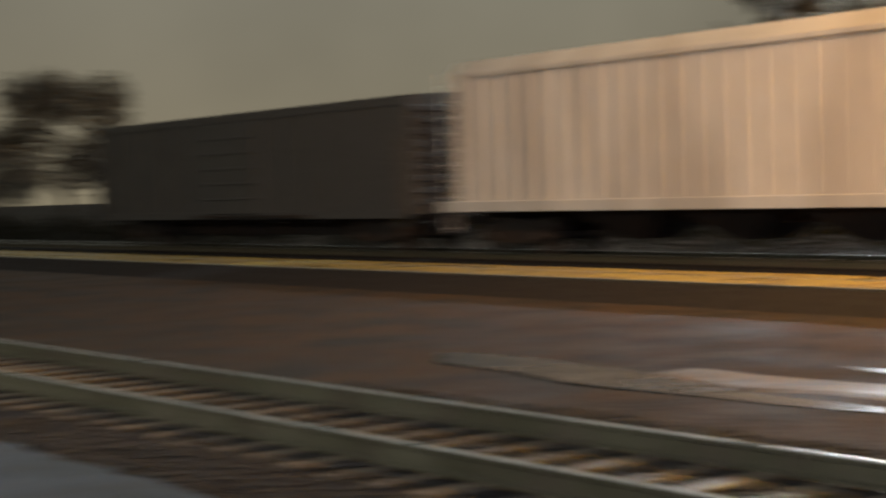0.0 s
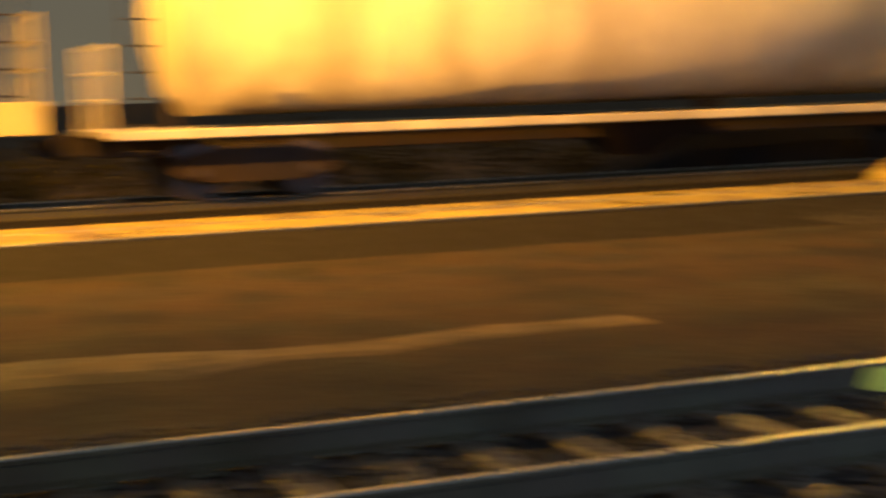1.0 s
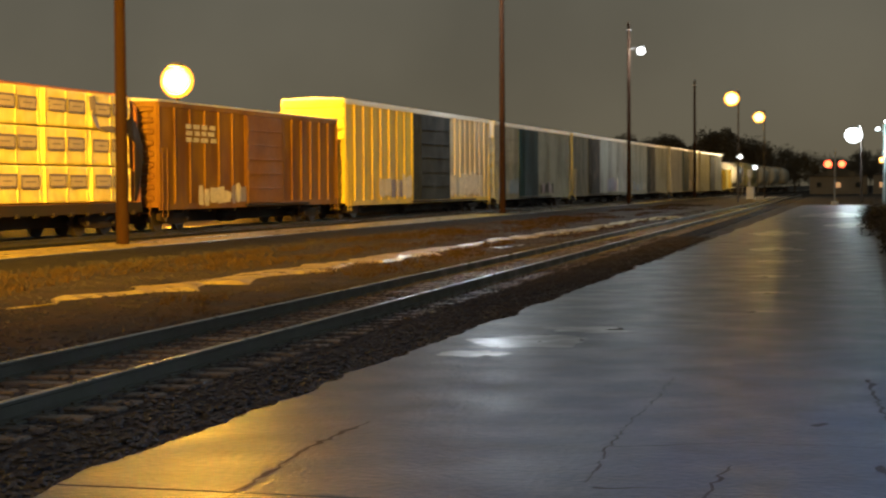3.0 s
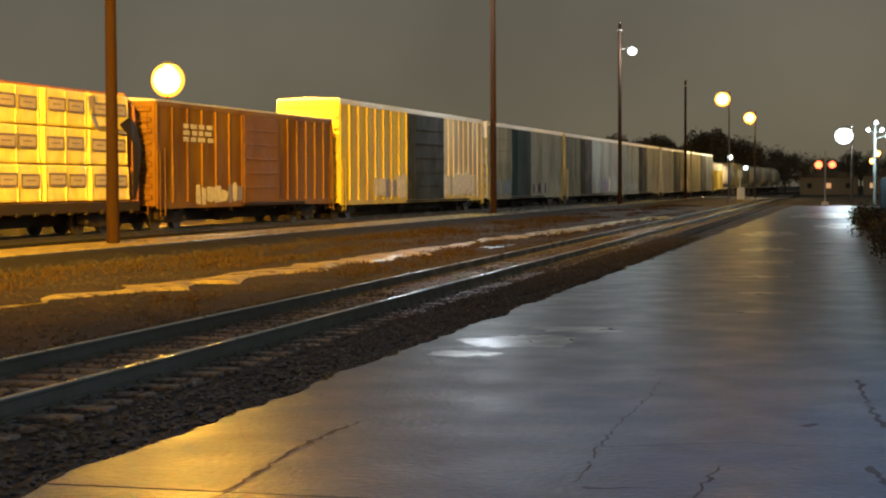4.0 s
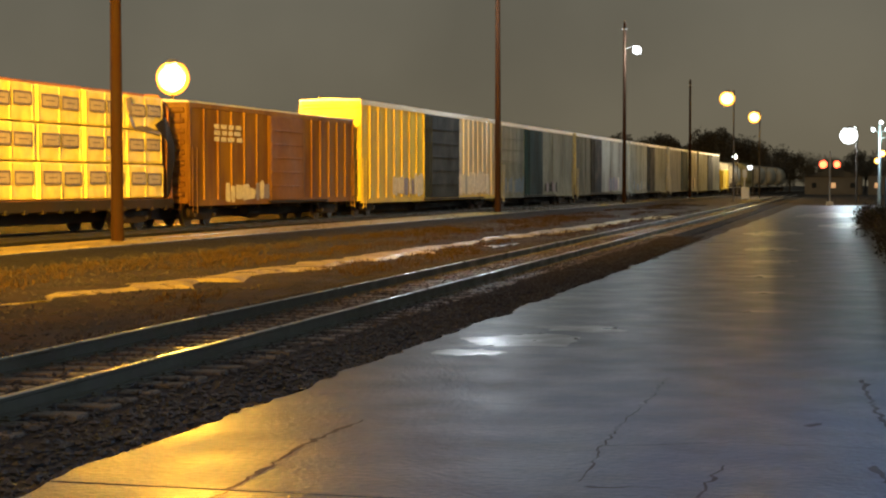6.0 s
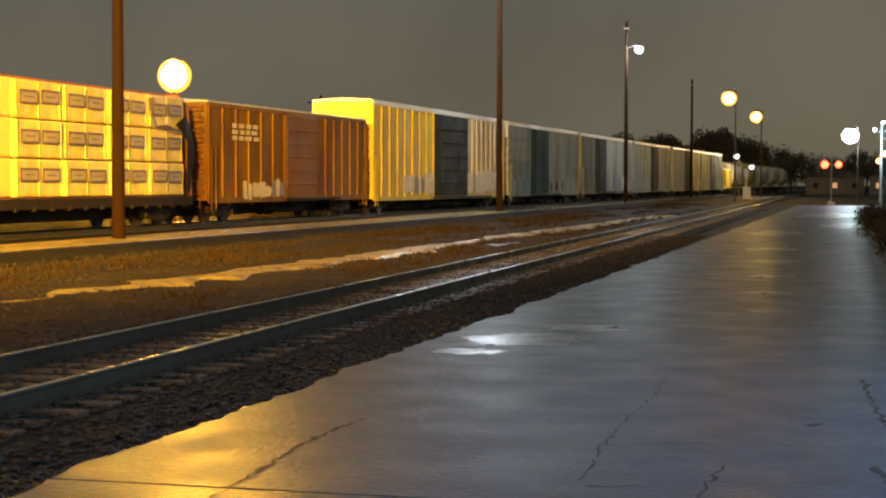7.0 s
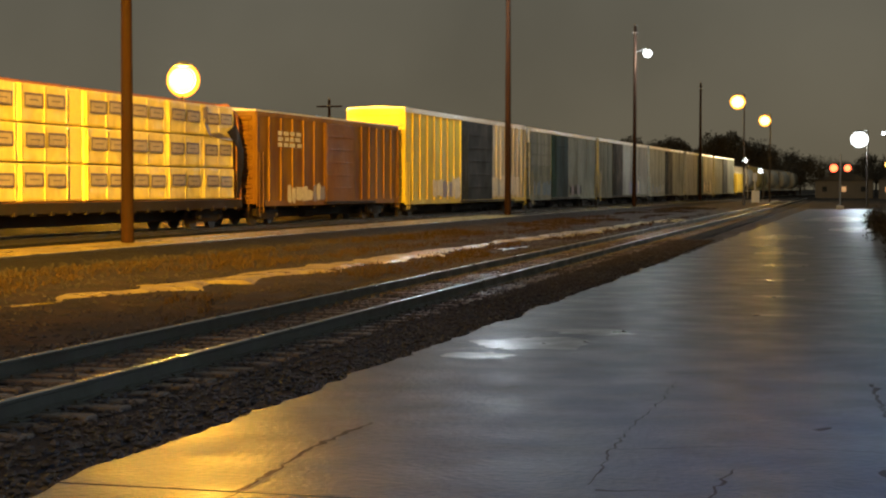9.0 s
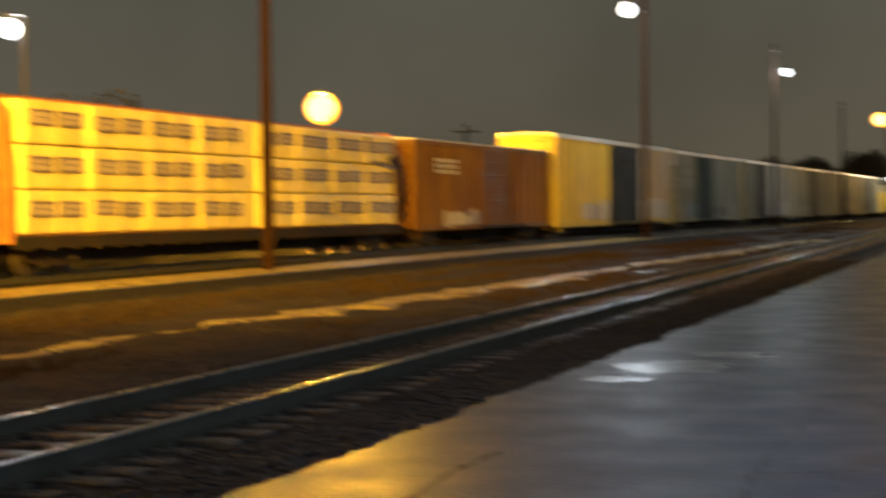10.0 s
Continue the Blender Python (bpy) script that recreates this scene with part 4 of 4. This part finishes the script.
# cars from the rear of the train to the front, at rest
# shade is put into this car's colour: every side and the roof are dark
boxcar("boxcar", "boxcar coloured dark all over for the shaded end of the train", -51.5, -33.2, 4.0, 0.95, M_DARKCAR, M_DARKCAR, M_DARKCAR, roof_mat=M_DARKCAR)
ribbed_hopper(-32.0, -14.0, 4.62)
round_side_car("covered_hopper", "smooth round-sided covered hopper lit yellow by the lamp", -13.3, 3.4, 4.72, M_YELLOW, M_YELLOW, 1.55, 0.48, 4, True, 1.2)
round_side_car("tank_car", "cream cylindrical tank car with pipe end railings", 4.2, 22.6, 4.45, M_TANK, M_TANK, 1.08, 0.14, 1, True, 1.25)
lumber_car(23.9, 49.8)
car, h, w = boxcar("boxcar", "rust-brown ribbed boxcar with sliding door and graffiti", 50.9, 69.0, 4.58, 0.86, M_BROWN, M_BROWN_DARK, M_BROWN, ribs=6, door=(-1.3, 2.3))
lettering_bars(car, w + 0.08, -h + 2.2, 3.75, 4, 3, 0.78, 0.16, M_LETTER)
graffiti(car, w + 0.08, -h + 3.2, -1.6, 0.80, 1.75, 4, [M_PAINT_A, M_PAINT_A, M_PAINT_B])
car, h, w = boxcar("hicube_boxcar", "tall yellow high-cube boxcar with a paler far half, dark doors and graffiti", 69.9, 96.0, 5.55, 0.75, M_HICUBE_YELLOW, M_GREYDOOR, M_HICUBE_YELLOW, ribs=8, door=(-2.6, 4.2), plug=True, mat2=M_CREAM, lit_chord_mat=M_ROOF)
graffiti(car, w + 0.08, -h + 4.8, -2.9, 0.85, 2.2, 14, [M_PAINT_A, M_PAINT_B, M_PAINT_A])
graffiti(car, w + 0.08, 4.2, h - 2.0, 0.85, 2.4, 15, [M_PAINT_A, M_PAINT_A, M_PALE])
car, h, w = boxcar("hicube_boxcar", "tall grey-green high-cube boxcar with a teal door", 97.3, 120.0, 5.5, 0.75, M_BLUEGREY, M_TEALDOOR, M_PALE, ribs=3, door=(-4.9, 0.5), plug=True, lit_chord_mat=M_ROOF, rib_d=0.03)
# white lamplight on the end wall, put in as a white panel
part("end_light_panel", box(B(), -w, w, -h - 0.17, -h + 0.02, 4.45, 5.35, 0.02), M_WHITEBOX, car, "white panel standing for lamplight at the top of the end")
for k in range(4):
    part("end_rung", box(B(), 0.9, w + 0.05, -h - 0.16, -h + 0.02, 1.6 + 0.62 * k, 1.95 + 0.62 * k, 0.01), M_PALE, car)
part("side_panel", box(B(), w, w + 0.014, -h + 0.3, -5.1, 2.9, 5.15), M_PALE, car, "paler upper side panel")
for k in range(5):
    part("side_bar", box(B(), w + 0.01, w + 0.05, -h + 0.3, -5.1, 1.5 + 0.72 * k, 1.57 + 0.72 * k, 0.01), M_BLUEGREY, car)
graffiti(car, w + 0.08, -h + 0.6, -5.6, 0.85, 2.1, 24, [M_PAINT_C, M_PAINT_C, M_PALE])
graffiti(car, w + 0.08, 1.2, 5.0, 0.85, 1.9, 25, [M_PAINT_B, M_GREYDOOR])
car, h, w = boxcar("hicube_boxcar", "tall olive-grey high-cube boxcar with a dark blue door", 121.2, 145.5, 5.5, 0.75, M_OLIVE, M_GREYDOOR, M_PALE, ribs=3, door=(-6.0, -1.5), plug=True, mat2=M_PALE, lit_chord_mat=M_ROOF, rib_d=0.03)
graffiti(car, w + 0.08, 2.0, 7.5, 0.85, 2.2, 26, [M_PAINT_B, M_PAINT_C, M_PAINT_A])
car, h, w = boxcar("hicube_boxcar", "tall pale grey high-cube boxcar with a dark blue door", 146.7, 170.0, 5.5, 0.75, M_BLUEGREY, M_GREYDOOR, M_PALE, ribs=3, door=(-1.5, 3.0), plug=True, lit_chord_mat=M_ROOF, rib_d=0.03)
graffiti(car, w + 0.08, -h + 1.0, -3.0, 0.85, 1.9, 27, [M_PAINT_C, M_PALE])
car, h, w = boxcar("hicube_boxcar", "tall pale grey high-cube boxcar with dark doors", 172.2, 196.0, 5.5, 0.75, M_PALE, M_TEALDOOR, M_PALE, ribs=4, door=(-2.4, 2.4), lit_chord_mat=M_ROOF, rib_d=0.03)
graffiti(car, w + 0.08, 3.0, 9.0, 0.85, 2.4, 28, [M_PAINT_A, M_GREYDOOR, M_PAINT_B])
boxcar("hicube_boxcar", "tall grey high-cube boxcar with dark doors", 197.3, 220.0, 5.5, 0.75, M_BLUEGREY, M_GREYDOOR, M_PALE, ribs=4, door=(-2.0, 3.0), lit_chord_mat=M_ROOF, rib_d=0.03)
round_side_car("tank_car", "cream tank car in the light of the street lamps", 232.0, 249.0, 4.5, M_TANK, M_TANK, 1.08, 0.14, 1, True, 1.25)
round_side_car("covered_hopper", "round-sided covered hopper far along the train", 250.5, 268.5, 4.7, M_YELLOW, M_YELLOW, 1.5, 0.4, 4, True, 1.2)
boxcar("boxcar", "low yellow boxcar far along the train", 221.3, 231.0, 3.6, 0.86, M_HICUBE_YELLOW, M_HICUBE_YELLOW, M_HICUBE_YELLOW, ribs=4)
for y in (270.0, 289.0, 308.0):
    round_side_car("tank_car", "pale tank car at the far head of the train", y, y + 17.6, 4.5, M_TANK, M_TANK, 1.08, 0.14, 1, True, 1.25)


# ---------------------------------------------------------------- small trackside things
def make_switch_stand():
    t = thing("switch_machine", "white trackside signal case and post beside the near track", "signal case", pose(-14.2, 190.0, -0.02))
    part("case", box(B(), -0.45, 0.45, -0.3, 0.3, 0.15, 1.5, 0.03), M_WHITEBOX, t)
    part("post", tube(B(), (-0.1, 0, 1.5), (-0.1, 0, 3.4), 0.09, n=10), M_WHITEBOX, t)
    part("target", box(B(), -0.35, 0.15, -0.03, 0.03, 2.6, 3.5, 0.02), M_WHITEBOX, t)
    for x in (-0.35, 0.35):
        part("foot", box(B(), x - 0.08, x + 0.08, -0.25, 0.25, 0.0, 0.15, 0.01), M_STEEL, t)


make_switch_stand()

for (x, y), ang in (((-8.33, 6.15), 4), ((-6.62, 6.33), -6)):
    bm = B()
    bmesh.ops.create_cone(bm, cap_ends=True, segments=14, radius1=0.20, radius2=0.13, depth=0.13)
    for v in bm.verts:
        v.co.x *= 1.35
    ob = part("track_marker", bm, M_MARK)
    ob.matrix_basis = pose(x, y, 0.02, 0, 0, ang)
    tagged(ob, "yellow-green painted marker between the sleepers", "marker", group="track markers")

t = thing("crossing_signal", "railway crossing signal with two lit red lamps", "crossing signal", pose(-3.6, 142.0, 0.0))
part("post", tube(B(), (0, 0, 0), (0, 0, 4.6), 0.07, n=10), M_STEEL, t)
part("crossbar", box(B(), -0.75, 0.75, -0.05, 0.05, 3.42, 3.52, 0.01), M_STEEL, t)
for x, r in ((-0.55, 0.32), (0.58, 0.28)):
    hd = part("lamp_hood", tube(B(), (x, -0.08, 3.47), (x, 0.14, 3.47), r + 0.12, n=16), M_DARKCAR, t)
    part("red_lens", tube(B(), (x, -0.12, 3.47), (x, -0.085, 3.47), r, n=16), G_RED, hd, "glowing red lens")
bm = box(B(), -0.3, 0.3, -0.3, 0.3, 0, 0.35, 0.02)
part("base", bm, M_STEEL, t)


def make_platform():
    """A lit shelter and lamp standards far along the pavement."""
    t = thing("platform_lamp", "teal-lit lamp standard with several small lamps", "lamp", pose(0.35, 118.0, 0.0), group="platform lamps")
    part("column", tube(B(), (0, 0, 0), (0, 0, 6.0), 0.12, 0.09, 10), M_STEEL, t)
    for x, z in ((-0.45, 5.6), (0.1, 6.1), (0.5, 5.6), (0.9, 5.2)):
        part("bracket", tube(B(), (0, 0, z - 0.25), (x, 0, z), 0.03, n=6), M_STEEL, t)
        bm = B()
        bmesh.ops.create_uvsphere(bm, u_segments=10, v_segments=6, radius=0.14, matrix=Matrix.Translation((x, 0, z)))
        part("bulb", bm, G_WHITE, t, "small glowing lamp", smooth=True)
    part("cabinet", box(B(), 0.4, 1.6, -0.4, 0.4, 0, 2.2, 0.03), M_GREYDOOR, t)


make_platform()
# fill without a lamp head, added to brighten the far yellow and tank cars
point_lamp((-15.5, 231.0, 6.5), 3500, (1.0, 0.78, 0.45), 0.2)
point_lamp((0.8, 116.5, 4.6), 1100, (0.55, 0.9, 0.95), 0.2)


def leaf_clumps(spots, size, count, seed):
    """Loose leaf triangles scattered in clumps."""
    rnd = random.Random(seed)
    vs, fs = [], []
    for x, y, z, r in spots:
        for i in range(count):
            d = Vector((rnd.gauss(0, 1), rnd.gauss(0, 1), rnd.gauss(0, 0.8)))
            d = d.normalized() * r * rnd.random() ** 0.45
            a = Vector((rnd.gauss(0, 1), rnd.gauss(0, 1), rnd.gauss(0, 1))).normalized() * size * rnd.uniform(0.5, 1.3)
            b = a.cross(Vector((rnd.gauss(0, 1), rnd.gauss(0, 1), rnd.gauss(0, 1)))).normalized() * size * 0.45
            c = Vector((x, y, z)) + d
            k = len(vs)
            vs += [tuple(c - a), tuple(c + b), tuple(c + a), tuple(c - b)]
            fs += [(k, k + 1, k + 2), (k, k + 2, k + 3)]
    me = bpy.data.meshes.new("crown")
    me.from_pydata(vs, [], fs)
    return me


def make_tree(x, y, height, width, seed, label="dark leafy tree against the night sky"):
    rnd = random.Random(seed)
    t = thing("tree", label, "tree", pose(x, y, 0.0), group="background trees")
    bm = B()
    tube(bm, (0, 0, -0.2), (0, 0, height * 0.55), height * 0.03, height * 0.012, 8)
    for k in range(6):
        a, z = rnd.uniform(0, 6.28), height * rnd.uniform(0.25, 0.5)
        tube(bm, (0, 0, z), (width * 0.35 * math.cos(a), width * 0.35 * math.sin(a), z + height * 0.25), height * 0.012, height * 0.004, 6)
    part("trunk", bm, M_BARK, t)
    spots = []
    for k in range(16):
        a, rr = rnd.uniform(0, 6.28), width * 0.5 * math.sqrt(rnd.random())
        z = height * rnd.uniform(0.35, 0.9)
        f = 1 - abs(z / height - 0.55) * 0.9
        spots.append((rr * math.cos(a) * f, rr * math.sin(a) * f, z, width * rnd.uniform(0.14, 0.24)))
    me = leaf_clumps(spots, height * 0.028, 230, seed)
    me.materials.append(M_LEAFY)
    share("crown", me, t, Matrix())


rnd = random.Random(31)
for k in range(22):
    make_tree(-27 - k * 1.9 - rnd.uniform(0, 2), 370 + rnd.uniform(0, 70), rnd.uniform(11, 14.5), rnd.uniform(9, 13), 100 + k)
for k in range(14):
    make_tree(-26 + k * 3.4 + rnd.uniform(-1, 1), 330 + rnd.uniform(0, 80), rnd.uniform(6.5, 9.5), rnd.uniform(8, 11), 200 + k)
for x, y, hh, ww in ((-60, 96, 10.2, 9), (-66, 98, 9.4, 9), (-43, -37, 10.5, 9), (-28.8, -66, 7.4, 6), (-29.5, -58, 4.4, 5), (-30, -78, 5.5, 7), (-28.2, -88, 5.5, 7),
                     (-66, 40, 7, 9)):
    make_tree(x, y, hh, ww, int(hh * 100 + x))

# shrubs at the edge of the pavement
rnd = random.Random(41)
for k in range(16):
    y = 37.5 + k * 2.9 + rnd.uniform(-1, 1)
    x = -0.15 + rnd.uniform(-0.2, 0.35) - 0.022 * (y - 38)
    t = thing("shrub", "low dark bare shrub at the pavement edge", "shrub", pose(x + 0.8, y, -0.02), group="pavement shrubs")
    bm = B()
    for q in range(14):
        a, r = rnd.uniform(0, 6.28), rnd.uniform(0.15, 0.7)
        tube(bm, (rnd.uniform(-0.1, 0.1), rnd.uniform(-0.1, 0.1), 0), (r * math.cos(a), r * math.sin(a), rnd.uniform(0.45, 1.05)), 0.012, 0.004, 4)
    part("stem", bm, M_BARK, t)
    me = leaf_clumps([(rnd.uniform(-0.4, 0.4), rnd.uniform(-0.4, 0.4), rnd.uniform(0.3, 0.75), 0.42) for q in range(6)], 0.055, 90, 500 + k)
    me.materials.append(M_SHRUB)
    share("leaves", me, t, Matrix())


spots = []
rnd = random.Random(61)
for k in range(215):
    y = -95 + k * 0.52 + rnd.uniform(-0.5, 0.5)
    spots.append((-29.4 + rnd.uniform(-0.8, 0.8), y, 0.5 + rnd.uniform(-0.2, 0.35), 0.75))
me = leaf_clumps(spots, 0.09, 150, 77)
me.materials.append(M_SHRUB)
tagged(new("hedge", me), "tangled dark weeds and brush behind the train", "brush", kind="stuff")

def shade_bank(y0, y1):
    """A low dark ridge along the far side of the train, added for the shade beneath the cars."""
    bm = B()
    rows = []
    for k in range(int(y1 - y0) + 1):
        y = y0 + k
        c = train_line(y) - 3.1
        e = min(1.0, 0.15 + k / 2.5, 0.15 + (int(y1 - y0) - k) / 2.5)
        rows.append([bm.verts.new((c + d + 0.15 * noise.noise((y * 0.5, d, 3)), y, -0.05 + (z + 0.25 * noise.noise((y * 0.35, d, 5)) * (z > 0)) * e))
                     for d, z in ((1.0, 0.0), (0.55, 0.62), (0.1, 1.0), (-0.5, 1.05), (-1.6, 0.0))])
    for p, q in zip(rows, rows[1:]):
        for k in range(4):
            bm.faces.new((p[k], p[k + 1], q[k + 1], q[k]))
    bmesh.ops.recalc_face_normals(bm, faces=bm.faces)
    tagged(part("shade_bank", bm, M_BED), "added dark bank standing for the shade under the train", "bank", kind="structure")


# hides the lit ground seen under the cars; the gap leaves the lamp's pool
shade_bank(14, 61)
shade_bank(67, 130)

for x, y, a, b in ((-11.6, -11.6, 1.1, 4.2), (-13.2, -9.0, 0.6, 2.2), (-12.6, 60.0, 0.5, 7.0), (-11.4, 50.0, 0.35, 4.0)):
    bm = B()
    ring = []
    for k in range(40):
        q = k * math.pi / 20
        r = 1 + 0.35 * noise.noise((math.cos(q) * 1.7 + x, math.sin(q) * 1.7 + y, 0))
        ring.append(bm.verts.new((x + a * r * math.cos(q), y + b * r * math.sin(q), 0)))
    top = bm.faces.new(ring)
    z = sum(ground_height(x + a * i * 0.7, y + b * j * 0.7) for i in (-1, 0, 1) for j in (-1, 0, 1)) / 9 - 0.006
    ext = bmesh.ops.extrude_face_region(bm, geom=[top])
    for v in bm.verts:
        v.co.z = z - 0.08
    for v in ext["geom"]:
        if isinstance(v, bmesh.types.BMVert):
            v.co.z = z
    bmesh.ops.recalc_face_normals(bm, faces=bm.faces)
    tagged(part("puddle", bm, M_WATER), "shallow rain puddle on the dirt between the tracks", "puddle", kind="structure")


# the yard lamp's bright pool on the ground, put in as a pale ellipse
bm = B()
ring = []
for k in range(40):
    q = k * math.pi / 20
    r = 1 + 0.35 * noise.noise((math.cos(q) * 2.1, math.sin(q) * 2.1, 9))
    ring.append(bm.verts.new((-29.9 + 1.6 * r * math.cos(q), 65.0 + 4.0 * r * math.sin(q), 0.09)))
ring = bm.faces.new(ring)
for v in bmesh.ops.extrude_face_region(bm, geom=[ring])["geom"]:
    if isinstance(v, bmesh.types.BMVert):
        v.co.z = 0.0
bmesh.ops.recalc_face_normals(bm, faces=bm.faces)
tagged(part("lamp_pool_patch", bm, M_SAND), "pale patch standing for the pool of lamplight behind the train", "gravel", kind="structure")


def make_building(x, y, wx, wy, h, label, lit):
    t = thing("far_building", label, "building", pose(x, y, 0))
    part("wall", box(B(), -wx / 2, wx / 2, -wy / 2, wy / 2, -0.2, h, 0.05), M_HOUSE, t)
    part("roof", extrude_profile(B(), [(-wx / 2 - 0.3, h), (wx / 2 + 0.3, h), (0, h + wx * 0.18)], -wy / 2 - 0.3, wy / 2 + 0.3), M_DARKCAR, t)
    n = int(wx / 3)
    for k in range(n):
        xx = -wx / 2 + wx * (k + 0.5) / n
        part("window", box(B(), xx - 0.4, xx + 0.4, -wy / 2 - 0.06, -wy / 2 + 0.05, 1.1, 2.0, 0.02), G_SMALL if k in lit else M_GREYDOOR, t)


make_building(-7.0, 305.0, 10, 10, 3.0, "low dark building with a lit window behind the crossing", (1,))
make_building(5.0, 300.0, 12, 10, 3.2, "low dark building with lit windows beyond the crossing", (0, 2))
make_building(-46.0, -6.0, 16, 9, 3.6, "low dark shed behind the train", ())


# ---------------------------------------------------------------- what moves
def travelled(t):
    """Metres that the train has moved since it stood."""
    rows = [(0, 0), (2.6, 0), (3.0, 0.2), (4.5, 1.05), (5.0, 1.6), (5.5, 2.3), (7.0, 4.6), (7.5, 5.45), (8.0, 6.35), (8.5, 7.3), (9.0, 8.3), (9.5, 9.35), (10.0, 10.5)]
    for (a, u), (b, v) in zip(rows, rows[1:]):
        if t <= b:
            return u + (v - u) * (t - a) / (b - a)
    return rows[-1][1]


def car_pose(mid, half, t):
    y = mid + travelled(t)
    ya, yb = y - (half - 2.3), y + (half - 2.3)
    xa, xb = train_line(ya), train_line(yb)
    return pose((xa + xb) / 2, y, 0.322, 0, 0, -math.degrees(math.atan2(xb - xa, yb - ya)))


def motions():
    times = [0.0, 2.4, 2.7, 3.0, 3.5, 4.0, 4.5, 5.0, 5.5, 6.0, 6.5, 7.0, 7.5, 8.0, 8.5, 9.0, 9.5, 10.0]
    for car, mid, half in CARS:
        walk(car, [(t, car_pose(mid, half, t)) for t in times])
    turn = [0.0, 2.4, 2.7, 3.0, 3.5, 4.0, 4.4, 4.7] + [5.0 + 0.25 * k for k in range(21)]
    for ws in WHEELS:
        base = ws.location.copy()
        walk(ws, [(t, pose(*base, -math.degrees(travelled(t) / 0.42), 0, 0)) for t in turn])


motions()
